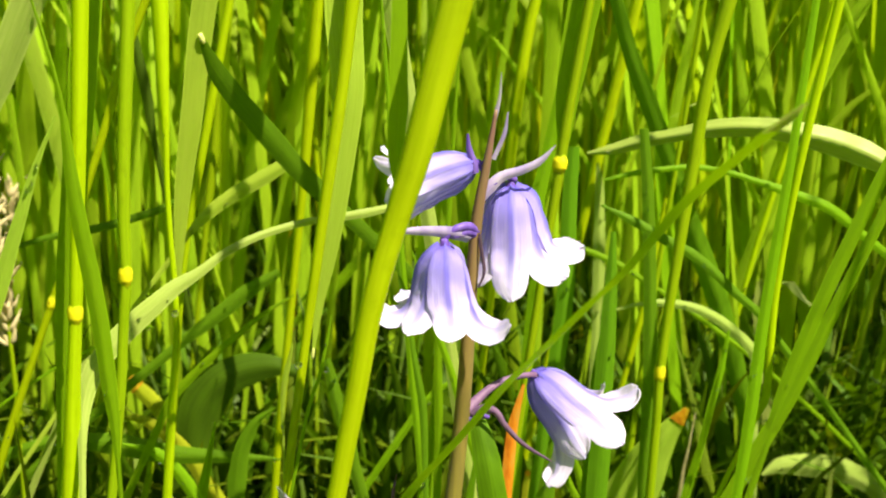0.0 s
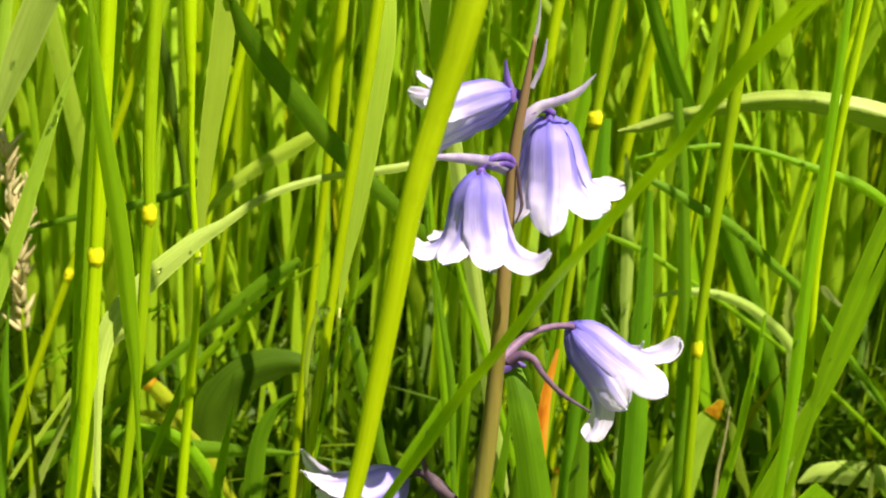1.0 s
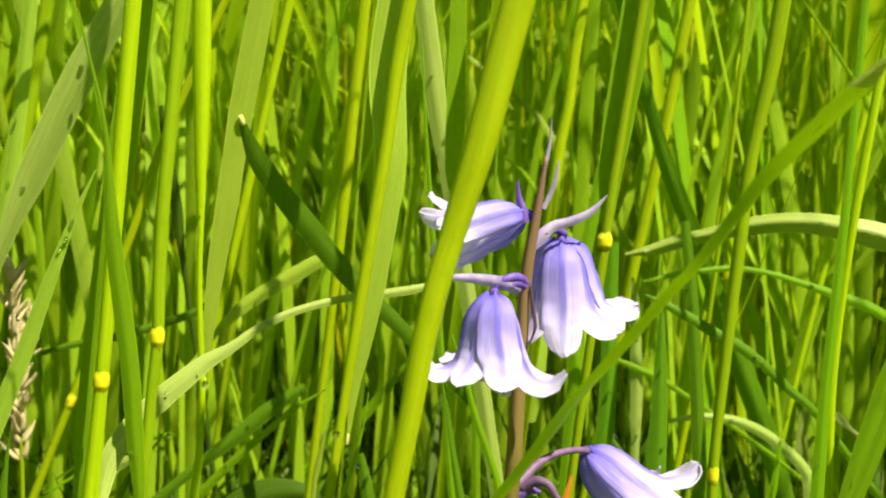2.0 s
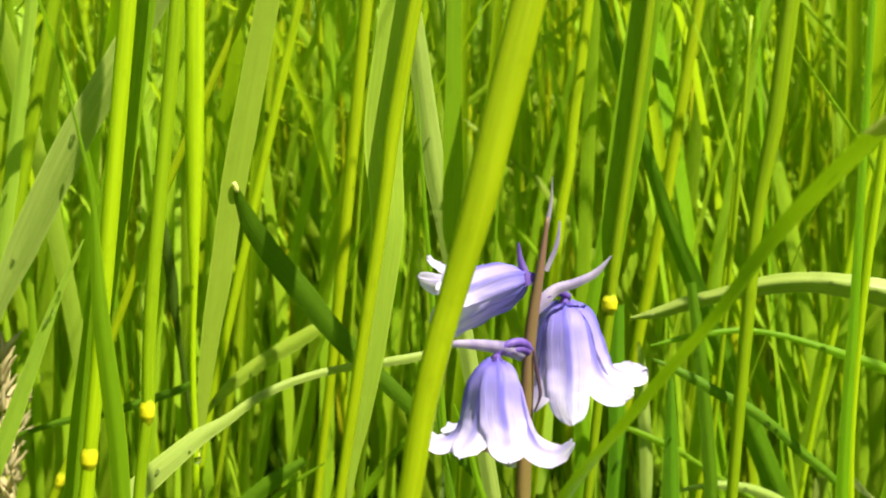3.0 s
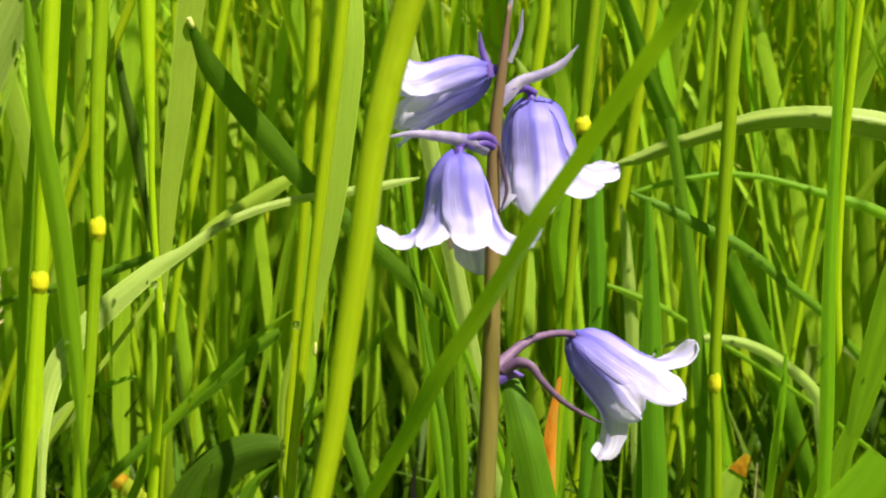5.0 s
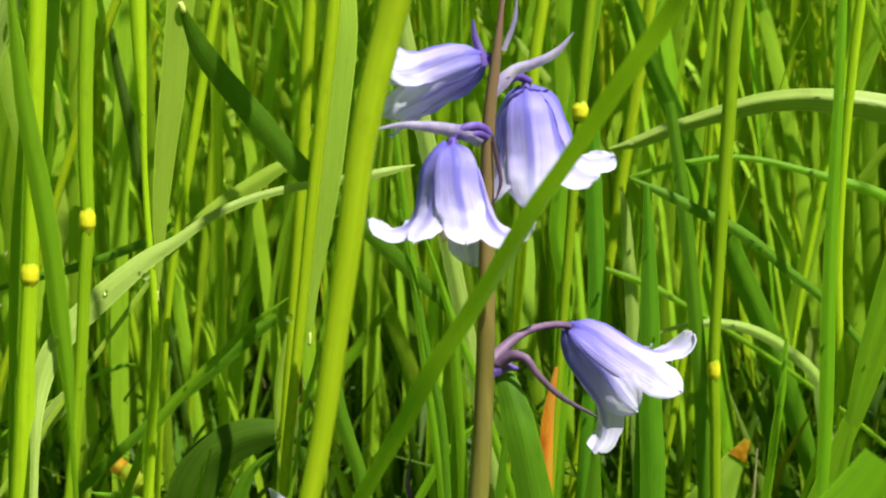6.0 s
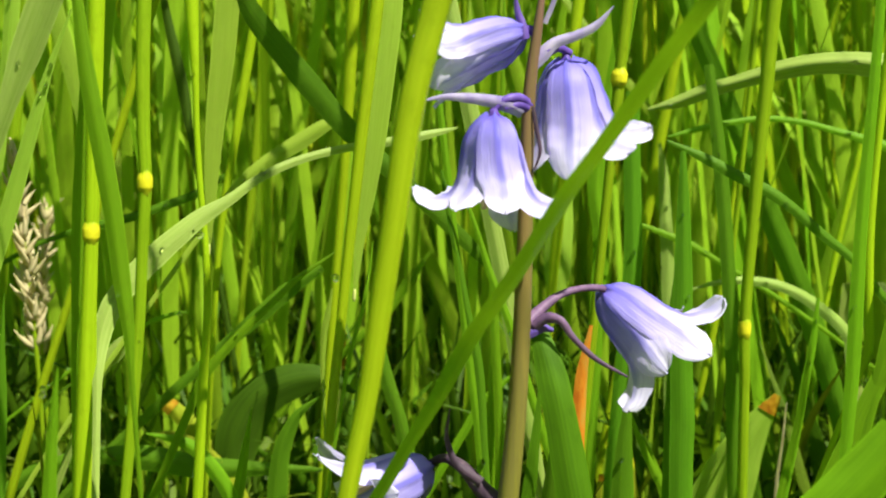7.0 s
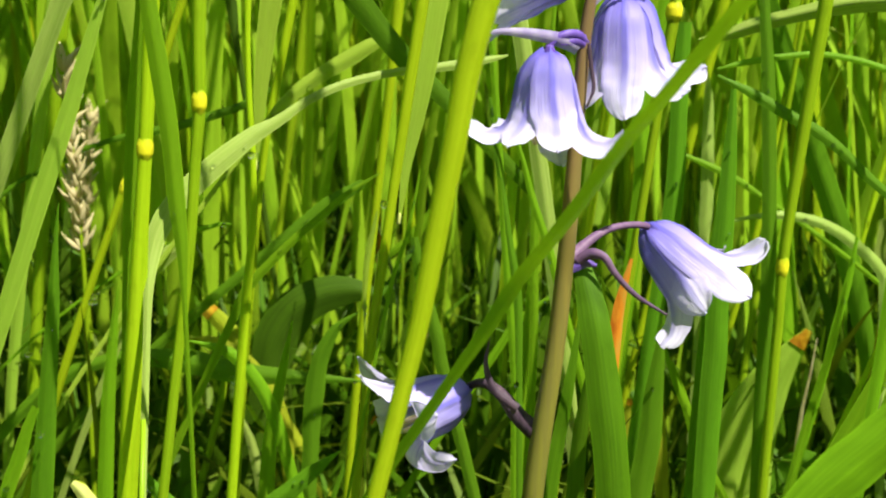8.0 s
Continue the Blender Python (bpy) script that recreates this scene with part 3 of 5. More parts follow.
    basal_leaf([(0.003, 0.170, -0.004), (0.0052, 0.1720, 0.050), (0.0078, 0.1720, 0.0916), (0.0095, 0.1720, 0.1054), (0.0110, 0.1720, 0.1200)], (3.0, 3.4, 2.8, 2.2, 0.3), 25)
    basal_leaf([(0.008, 0.174, -0.004), (0.0105, 0.1780, 0.045), (0.0115, 0.1780, 0.0867), (0.0119, 0.1780, 0.0982), (0.0131, 0.1780, 0.1110)], (3.0, 3.4, 3.0, 2.6, 0.3), -20)


build_bluebell()

# ---------- grass round the flower ----------
thick_stem = grass_stem([(-0.0110, 0.1280, 0.1189), (-0.0099, 0.1285, 0.1235), (-0.0086, 0.1291, 0.1291), (-0.0074, 0.1296, 0.1357), (-0.0062, 0.1302, 0.1424), (-0.0048, 0.1307, 0.1501), (-0.0037, 0.1313, 0.1568), (-0.0023, 0.1318, 0.1629), (-0.0006, 0.1324, 0.1689), (0.0025, 0.1329, 0.1795), (0.0043, 0.1335, 0.1871), (0.0062, 0.1340, 0.1947)], (2, 2.1, 2.2, 2.4, 2.5, 2.6, 2.8, 2.9, 3, 3.7, 3.9, 3.9), "straw", "thick yellow-green grass stem before the flowers", up=0.3, root=True)
leaf_on(thick_stem, [(0.0000, 0.1390, 0.1708), (-0.0005, 0.1390, 0.1761), (-0.0004, 0.1390, 0.1828), (-0.0003, 0.1390, 0.1893), (-0.0002, 0.1390, 0.1958)], (0.81, 2.1, 2.7, 2.4, 2), "leaf", "green leaf growing from a thick grass stem", up=0.28, yaw=30)
grass_blade([(-0.0057, 0.1370, 0.1204), (-0.0012, 0.1351, 0.1278), (0.0026, 0.1332, 0.1347), (0.0062, 0.1312, 0.1401), (0.0098, 0.1293, 0.1458), (0.0131, 0.1274, 0.1511), (0.0163, 0.1255, 0.1555), (0.0193, 0.1235, 0.1598), (0.0221, 0.1216, 0.1639), (0.0245, 0.1197, 0.1673), (0.0309, 0.1178, 0.1766), (0.0349, 0.1158, 0.1813), (0.0379, 0.1139, 0.1849), (0.0396, 0.1120, 0.1878)], (3.6, 4.1, 4.2, 4.1, 4, 3.9, 3.8, 3.8, 3.9, 4.1, 5.6, 6.4, 6, 1.6), "leaf", "broad green grass blade slanting across in front of flowers", face=(0.56, -0.46, -0.69), fold=0.12, root=True, tip=COLLAR, tip_share=4)
leafy_stem = grass_stem([(-0.0229, 0.1860, 0.1053), (-0.0221, 0.1860, 0.1125), (-0.0205, 0.1860, 0.1230), (-0.0190, 0.1860, 0.1333), (-0.0173, 0.1860, 0.1444), (-0.0159, 0.1860, 0.1537), (-0.0143, 0.1860, 0.1637), (-0.0127, 0.1860, 0.1736), (-0.0117, 0.1860, 0.1805), (-0.0105, 0.1860, 0.1902), (-0.0085, 0.1860, 0.2014)], (1.5, 1.6, 1.6, 1.6, 1.8, 1.9, 2, 2.1, 2.1, 2.4, 2.3), "straw", "yellow-green grass stem with a broad pale leaf", up=0.3, root=True)
leaf_on(leafy_stem, [(-0.0182, 0.1890, 0.1293), (-0.0169, 0.1890, 0.1398), (-0.0155, 0.1890, 0.1467), (-0.0139, 0.1890, 0.1553), (-0.0125, 0.1890, 0.1654), (-0.0112, 0.1890, 0.1755), (-0.0116, 0.1890, 0.1913), (-0.0103, 0.1890, 0.2022)], (0.52, 2.1, 3.6, 4.8, 5.6, 6.1, 6.8, 6.8), "pale", "broad pale green grass leaf growing from a stem", up=0.29, yaw=30)
grass_blade([(-0.0204, 0.1840, 0.1117), (-0.0187, 0.1840, 0.1199), (-0.0166, 0.1840, 0.1267), (-0.0153, 0.1840, 0.1335), (-0.0144, 0.1840, 0.1386)], (0.6, 0.68, 0.68, 0.51, 0.17), "leaf", "thin green grass shoot beside a yellow-green stem", root=True)
grass_blade([(-0.0245, 0.1920, 0.1109), (-0.0244, 0.1920, 0.1182), (-0.0236, 0.1920, 0.1245), (-0.0222, 0.1920, 0.1299)], (0.45, 0.89, 1.1, 0.27), "pale", "narrow withered sheath strip beside a yellow-green stem", root=True)
grass_stem([(-0.0283, 0.2380, 0.1304), (-0.0264, 0.2380, 0.1461), (-0.0249, 0.2380, 0.1605), (-0.0235, 0.2380, 0.1748), (-0.0222, 0.2380, 0.1878)], (1.8, 2, 2.4, 2.6, 2.6), "straw", "upright yellow-green grass stem lit by the sun", up=0.36, root=True)
sheathed_stem = grass_stem([(-0.0494, 0.2040, 0.1005), (-0.0481, 0.2040, 0.1123), (-0.0467, 0.2040, 0.1239), (-0.0463, 0.2040, 0.1354), (-0.0466, 0.2040, 0.1469), (-0.0466, 0.2040, 0.1563), (-0.0463, 0.2040, 0.1647), (-0.0462, 0.2040, 0.1749), (-0.0460, 0.2040, 0.1840), (-0.0459, 0.2040, 0.1913)], (1.9, 1.7, 1.3, 1.2, 1.1, 1, 1.2, 2.2, 2.8, 3.3), "straw", "thin grass stem thickened by its upper leaf sheath", up=0.3, root=True)
leaf_on(sheathed_stem, [(-0.0464, 0.2065, 0.1346), (-0.0459, 0.2065, 0.1399), (-0.0451, 0.2065, 0.1466), (-0.0438, 0.2065, 0.1561), (-0.0420, 0.2065, 0.1674), (-0.0405, 0.2065, 0.1777), (-0.0392, 0.2065, 0.1850), (-0.0378, 0.2065, 0.1923)], (0.38, 1.3, 2.5, 3.2, 4, 4.3, 4.5, 4.7), "pale", "broad light green grass leaf rising beside stem", up=0.29, yaw=30)
leaf_on(sheathed_stem, [(-0.0393, 0.2060, 0.1827), (-0.0378, 0.2075, 0.1778), (-0.0355, 0.2089, 0.1735), (-0.0318, 0.2104, 0.1680), (-0.0279, 0.2118, 0.1628), (-0.0240, 0.2133, 0.1578), (-0.0195, 0.2147, 0.1526), (-0.0120, 0.2162, 0.1450), (-0.0064, 0.2176, 0.1389), (-0.0006, 0.2191, 0.1327), (0.0048, 0.2205, 0.1265), (0.0073, 0.2220, 0.1228)], (0.94, 3.2, 4, 4.3, 4.4, 4.1, 3.8, 3, 2.8, 2.5, 1.6, 0.31), "deep", "long dark green leaf bent down from its stem")
grass_blade([(-0.0601, 0.1780, 0.1098), (-0.0589, 0.1780, 0.1250), (-0.0570, 0.1780, 0.1460), (-0.0549, 0.1780, 0.1585), (-0.0529, 0.1780, 0.1709), (-0.0512, 0.1780, 0.1823)], (3.7, 3.9, 3.9, 4, 4.3, 4.5), "leaf", "long broad green grass blade beside a stem", up=0.26, yaw=20, root=True)
grass_blade([(-0.0464, 0.1320, 0.1071), (-0.0455, 0.1320, 0.1180), (-0.0444, 0.1320, 0.1264), (-0.0433, 0.1320, 0.1325)], (2, 1.7, 1.2, 0.19), "leaf", "short pointed green grass blade beside a broad one", root=True)
grass_stem([(-0.0498, 0.1700, 0.1115), (-0.0483, 0.1700, 0.1210), (-0.0468, 0.1700, 0.1320), (-0.0458, 0.1700, 0.1413), (-0.0448, 0.1700, 0.1496), (-0.0446, 0.1700, 0.1567), (-0.0439, 0.1700, 0.1680), (-0.0428, 0.1700, 0.1792)], (1.6, 1.6, 1.7, 1.7, 1.8, 1.9, 2, 2.1), "stem", "green grass stem with a yellow swollen node", up=0.3, node_at=0.1496, node_size=1.25, root=True)
grass_stem([(-0.0574, 0.1720, 0.1111), (-0.0565, 0.1720, 0.1192), (-0.0554, 0.1720, 0.1296), (-0.0540, 0.1720, 0.1422), (-0.0528, 0.1720, 0.1539), (-0.0516, 0.1720, 0.1661), (-0.0503, 0.1720, 0.1798)], (3.2, 2.9, 2.4, 2.1, 2.2, 2.3, 2.5), "straw", "yellow-green grass stem with a swollen yellow node", up=0.3, node_at=0.1422, node_size=1.2, root=True)
grass_blade([(-0.0437, 0.1560, 0.1244), (-0.0437, 0.1560, 0.1316), (-0.0441, 0.1560, 0.1380), (-0.0447, 0.1560, 0.1465), (-0.0456, 0.1560, 0.1548), (-0.0467, 0.1560, 0.1652), (-0.0472, 0.1560, 0.1734), (-0.0476, 0.1560, 0.1794), (-0.0512, 0.1560, 0.1960)], (0.71, 1.8, 2.5, 2.6, 2.6, 2.3, 1.5, 0.68, 0.3), "leaf", "long pointed green grass blade", root=True)
grass_stem([(-0.0880, 0.2140, 0.0931), (-0.0835, 0.2140, 0.1050), (-0.0780, 0.2140, 0.1188), (-0.0737, 0.2140, 0.1295), (-0.0702, 0.2140, 0.1380), (-0.0655, 0.2140, 0.1514), (-0.0606, 0.2140, 0.1646), (-0.0563, 0.2140, 0.1771), (-0.0525, 0.2140, 0.1857)], (1.8, 1.7, 1.6, 1.6, 1.4, 1.5, 1.6, 1.6, 1.6), "straw", "leaning yellow-green grass stem with a node", up=0.3, node_at=0.1292, root=True)
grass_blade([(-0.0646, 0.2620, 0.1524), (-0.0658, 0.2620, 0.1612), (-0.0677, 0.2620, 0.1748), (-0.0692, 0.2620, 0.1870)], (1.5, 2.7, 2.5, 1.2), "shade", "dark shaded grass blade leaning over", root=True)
grass_stem([(-0.0535, 0.2320, 0.1165), (-0.0522, 0.2320, 0.1276), (-0.0506, 0.2320, 0.1375), (-0.0489, 0.2320, 0.1451), (-0.0469, 0.2320, 0.1537), (-0.0440, 0.2320, 0.1666), (-0.0409, 0.2320, 0.1803)], (1.1, 1.3, 1.6, 1.7, 1.7, 1.8, 1.8), "straw", "upright yellow-green grass stem lit by the sun", up=0.36, root=True)
grass_stem([(-0.0596, 0.2850, 0.1199), (-0.0580, 0.2850, 0.1310), (-0.0562, 0.2850, 0.1419), (-0.0534, 0.2850, 0.1622), (-0.0508, 0.2850, 0.1796), (-0.0491, 0.2850, 0.1954)], (1.6, 2.2, 2.5, 2.6, 2.6, 2.5), "stem", "upright dull green grass stem", up=0.34, root=True)
grass_blade([(-0.0482, 0.2220, 0.1405), (-0.0462, 0.2227, 0.1431), (-0.0430, 0.2233, 0.1460), (-0.0377, 0.2240, 0.1496), (-0.0324, 0.2247, 0.1529), (-0.0282, 0.2253, 0.1553), (-0.0249, 0.2260, 0.1566)], (1, 1.9, 2.6, 3, 3.1, 2.7, 1.1), "pale", "pale sunlit grass blade arching over sideways", root=True)
grass_blade([(-0.0544, 0.1700, 0.1180), (-0.0547, 0.1719, 0.1224), (-0.0547, 0.1737, 0.1260), (-0.0535, 0.1756, 0.1304), (-0.0509, 0.1775, 0.1341), (-0.0476, 0.1793, 0.1374), (-0.0438, 0.1812, 0.1408), (-0.0407, 0.1831, 0.1434), (-0.0370, 0.1849, 0.1456), (-0.0331, 0.1868, 0.1484), (-0.0282, 0.1887, 0.1506), (-0.0233, 0.1905, 0.1519), (-0.0183, 0.1924, 0.1527), (-0.0087, 0.1943, 0.1538), (-0.0043, 0.1961, 0.1547), (-0.0013, 0.1980, 0.1554)], (1.2, 1.9, 2.9, 3.5, 3.7, 3.8, 3.3, 2.7, 1.7, 1.4, 1.4, 1.3, 1.3, 1.6, 1.2, 0.27), "silver", "long silvery grass blade arching over sideways", root=True)
grass_blade([(-0.0880, 0.2400, 0.1332), (-0.0810, 0.2400, 0.1350), (-0.0728, 0.2400, 0.1369), (-0.0646, 0.2400, 0.1395), (-0.0576, 0.2400, 0.1421), (-0.0517, 0.2400, 0.1453)], (1.1, 1.7, 1.9, 1.9, 1.7, 1.1), "deep", "dark level grass blade in shade", root=True)
grass_blade([(-0.0526, 0.2080, 0.1044), (-0.0500, 0.2080, 0.1098), (-0.0449, 0.2080, 0.1161), (-0.0407, 0.2080, 0.1205), (-0.0356, 0.2080, 0.1249), (-0.0305, 0.2080, 0.1295), (-0.0242, 0.2080, 0.1335)], (1.6, 1.8, 1.7, 1.5, 1.3, 0.97, 0.29), "leaf", "thin arching grass blade with a fine point", root=True)
grass_blade([(-0.0579, 0.2500, 0.1057), (-0.0490, 0.2500, 0.1133), (-0.0415, 0.2500, 0.1191), (-0.0340, 0.2500, 0.1243)], (2.4, 3.6, 3.6, 1.9), "mid", "broad dull green grass blade behind a thin one", root=True)
grass_blade([(-0.0732, 0.2160, 0.1069), (-0.0720, 0.2160, 0.1095), (-0.0698, 0.2160, 0.1122), (-0.0667, 0.2160, 0.1152), (-0.0634, 0.2160, 0.1170)], (1.6, 2.7, 3.2, 3.1, 1.6), "silver", "wet silvery green grass blade with dew drops", root=True)
grass_blade([(-0.0666, 0.2250, 0.1167), (-0.0627, 0.2250, 0.1185), (-0.0594, 0.2250, 0.1194), (-0.0567, 0.2250, 0.1196)], (0.64, 1.1, 0.85, 0.21), "leaf", "short curved grass blade", root=True)
grass_blade([(-0.0903, 0.2260, 0.1603), (-0.0855, 0.2260, 0.1706), (-0.0802, 0.2260, 0.1819), (-0.0744, 0.2260, 0.1930), (-0.0686, 0.2260, 0.2030)], (3.4, 5.6, 6.3, 6.5, 5.8), "silver", "broad grey-green grass blade leaning over", up=0.28, yaw=25, root=True)
grass_blade([(-0.0689, 0.1720, 0.1395), (-0.0647, 0.1720, 0.1499), (-0.0618, 0.1720, 0.1574), (-0.0582, 0.1720, 0.1665), (-0.0544, 0.1720, 0.1745)], (2.9, 2.6, 2.1, 1.1, 0.26), "pale", "narrow pale grass blade with fine point", root=True)
grass_stem([(-0.1023, 0.2600, 0.1679), (-0.1001, 0.2600, 0.1796), (-0.0976, 0.2600, 0.1925), (-0.0947, 0.2600, 0.2078)], (2.9, 3.1, 3.1, 3.1), "stem", "slender slanting grass stem beside a grey blade", up=0.28, root=True)
grass_blade([(-0.0987, 0.2400, 0.1555), (-0.0959, 0.2400, 0.1688), (-0.0935, 0.2400, 0.1843), (-0.0916, 0.2400, 0.1985)], (2.9, 3.1, 3.3, 3.1), "pale", "pale broad grass blade at the edge of a clump", up=0.28, root=True)
grass_blade([(-0.0116, 0.2000, 0.1001), (-0.0127, 0.2000, 0.1045), (-0.0146, 0.2000, 0.1112), (-0.0162, 0.2000, 0.1180), (-0.0171, 0.2000, 0.1237)], (2.4, 2.4, 2.5, 2.4, 1.3), "mid", "dark green grass blade behind a stem", root=True)
grass_blade([(0.0016, 0.2000, 0.1000), (0.0011, 0.2000, 0.1155), (-0.0006, 0.2000, 0.1250), (-0.0021, 0.2000, 0.1344), (-0.0034, 0.2000, 0.1428), (-0.0041, 0.2000, 0.1483)], (1.7, 1.6, 1.4, 1.2, 1, 0.46), "mid", "slender bluish green grass blade", root=True)
grass_blade([(0.0078, 0.1980, 0.1176), (0.0063, 0.1980, 0.1228), (0.0039, 0.1980, 0.1303), (0.0019, 0.1980, 0.1373), (0.0001, 0.1980, 0.1419), (-0.0010, 0.1980, 0.1460)], (1.5, 1.4, 1.3, 0.82, 0.64, 0.27), "leaf", "thin bright grass blade behind flower stalk", root=True)
grass_blade([(0.0041, 0.2120, 0.0963), (0.0043, 0.2120, 0.1085), (0.0040, 0.2120, 0.1206), (0.0035, 0.2120, 0.1306), (0.0029, 0.2120, 0.1406)], (1.7, 1.7, 1.6, 1.4, 0.59), "leaf", "slender upright grass blade", root=True)
grass_blade([(-0.0315, 0.3000, 0.0990), (-0.0276, 0.3000, 0.1026), (-0.0199, 0.3000, 0.1119), (-0.0135, 0.3000, 0.1199)], (2, 3.2, 2.6, 0.43), "leaf", "pointed pale grass blade leaning aside", root=True)
grass_blade([(-0.0028, 0.2400, 0.0910), (0.0008, 0.2400, 0.0968), (0.0056, 0.2400, 0.1007), (0.0091, 0.2400, 0.1035)], (1.8, 1.6, 1.1, 0.34), "leaf", "dull grass blade bending sideways", root=True)
sheathed_stem_far = grass_stem([(0.0158, 0.2620, 0.1106), (0.0164, 0.2620, 0.1169), (0.0176, 0.2620, 0.1282), (0.0190, 0.2620, 0.1406), (0.0212, 0.2620, 0.1652), (0.0230, 0.2620, 0.1797), (0.0247, 0.2620, 0.1892), (0.0250, 0.2620, 0.1930), (0.0273, 0.2620, 0.2121)], (1.8, 2.2, 2.5, 2.5, 2.6, 2.7, 2.7, 2.6, 2.6), "straw", "yellow-green grass stem with a pale sheath", up=0.36, root=True)
node_stem = grass_stem([(0.0230, 0.1980, 0.1429), (0.0240, 0.1980, 0.1519), (0.0252, 0.1980, 0.1622), (0.0261, 0.1980, 0.1706), (0.0274, 0.1980, 0.1802)], (1.6, 1.8, 2, 1.9, 1.8), "stem", "green grass stem with a yellow node", up=0.24, node_at=0.1626, node_size=1.35, root=True)
leaf_on(node_stem, [(0.0255, 0.2000, 0.1628), (0.0262, 0.2000, 0.1722), (0.0275, 0.2000, 0.1829), (0.0291, 0.2000, 0.1936), (0.0306, 0.2000, 0.2041)], (1.2, 4.1, 5.7, 6, 5.8), "leaf", "broad green leaf sheathing its stem", up=0.27, yaw=15)
grass_blade([(0.0278, 0.2250, 0.1000), (0.0293, 0.2250, 0.1151), (0.0303, 0.2250, 0.1321), (0.0304, 0.2250, 0.1489), (0.0305, 0.2250, 0.1603)], (3.2, 3.6, 3.4, 3.1, 2.5), "mid", "upright dark green grass blade", root=True)
grass_blade([(0.0254, 0.2460, 0.1157), (0.0264, 0.2460, 0.1298), (0.0250, 0.2460, 0.1415), (0.0270, 0.2460, 0.1529)], (3, 3.7, 3.5, 3), "leaf", "slender bright green grass blade rising from the turf", up=0.26, root=True)
grass_stem([(0.0363, 0.2700, 0.1188), (0.0381, 0.2700, 0.1278), (0.0398, 0.2700, 0.1368), (0.0419, 0.2700, 0.1495), (0.0436, 0.2700, 0.1583), (0.0459, 0.2700, 0.1708), (0.0479, 0.2700, 0.1807), (0.0493, 0.2700, 0.1893)], (1.8, 2.3, 2.4, 2.7, 2.7, 2.8, 2.8, 2.8), "straw", "upright yellow-green grass stem lit by the sun", up=0.36, root=True)
grass_blade([(0.0855, 0.2720, 0.0744), (0.0828, 0.2693, 0.0859), (0.0783, 0.2666, 0.0998), (0.0734, 0.2639, 0.1127), (0.0684, 0.2612, 0.1240), (0.0630, 0.2585, 0.1356), (0.0583, 0.2558, 0.1468), (0.0532, 0.2531, 0.1577), (0.0487, 0.2504, 0.1672), (0.0450, 0.2477, 0.1751), (0.0414, 0.2450, 0.1851)], (3.4, 4.4, 5.1, 5.4, 5.3, 4.9, 4.4, 4.2, 4, 3.4, 2.9), "mid", "dark green grass blade slanting down to the turf", up=0.24, root=True)
grass_stem([(0.0481, 0.2090, 0.0978), (0.0482, 0.2090, 0.1088), (0.0481, 0.2090, 0.1182), (0.0486, 0.2090, 0.1275), (0.0494, 0.2090, 0.1382), (0.0503, 0.2090, 0.1497), (0.0514, 0.2090, 0.1620), (0.0523, 0.2090, 0.1733), (0.0533, 0.2090, 0.1807), (0.0557, 0.2090, 0.1936), (0.0572, 0.2090, 0.2056)], (2, 1.9, 2.1, 2.1, 2.2, 2.4, 2.6, 2.6, 2.5, 3.2, 3.3), "stem", "tall yellow-green grass stem with a yellow node", up=0.34, node_at=0.118, node_size=1.1, root=True)
grass_blade([(0.0926, 0.2190, 0.1583), (0.0873, 0.2205, 0.1608), (0.0829, 0.2221, 0.1623), (0.0754, 0.2236, 0.1639), (0.0697, 0.2252, 0.1646), (0.0640, 0.2267, 0.1645), (0.0592, 0.2283, 0.1637), (0.0549, 0.2298, 0.1626), (0.0499, 0.2314, 0.1613), (0.0454, 0.2329, 0.1601), (0.0402, 0.2345, 0.1581), (0.0347, 0.2360, 0.1567)], (4, 5.4, 5.5, 4.7, 4.1, 3.8, 3.6, 3.2, 2.8, 3, 2.4, 0.55), "silver", "pale folded grass blade lying nearly level", fold=0.75, root=True)
grass_blade([(0.0954, 0.2350, 0.1396), (0.0867, 0.2350, 0.1459), (0.0781, 0.2350, 0.1490), (0.0716, 0.2350, 0.1513), (0.0641, 0.2350, 0.1534), (0.0576, 0.2350, 0.1541), (0.0511, 0.2350, 0.1536), (0.0445, 0.2350, 0.1526), (0.0385, 0.2350, 0.1512)], (2, 2.3, 2, 1.4, 1.2, 1.2, 1.2, 1.3, 0.44), "leaf", "narrow green grass blade arching sideways", root=True)
grass_blade([(0.0721, 0.2120, 0.1243), (0.0673, 0.2120, 0.1302), (0.0624, 0.2120, 0.1343), (0.0576, 0.2120, 0.1385), (0.0528, 0.2120, 0.1422), (0.0470, 0.2120, 0.1453), (0.0413, 0.2120, 0.1485), (0.0350, 0.2120, 0.1516)], (1.4, 1.6, 1.8, 1.9, 2.1, 2.1, 1.8, 0.49), "mid", "narrow wet grass blade dotted with dew", root=True)
grass_stem([(0.0675, 0.2050, 0.1121), (0.0680, 0.2050, 0.1135), (0.0681, 0.2050, 0.1236), (0.0680, 0.2050, 0.1350), (0.0687, 0.2050, 0.1473), (0.0698, 0.2050, 0.1602), (0.0710, 0.2050, 0.1712), (0.0721, 0.2050, 0.1794)], (1.1, 1.7, 1.7, 1.7, 1.4, 1.5, 1.7, 1.7), "straw", "upright yellow-green grass stem lit by the sun", up=0.32, node_at=0.1095, node_size=1.1, root=True)
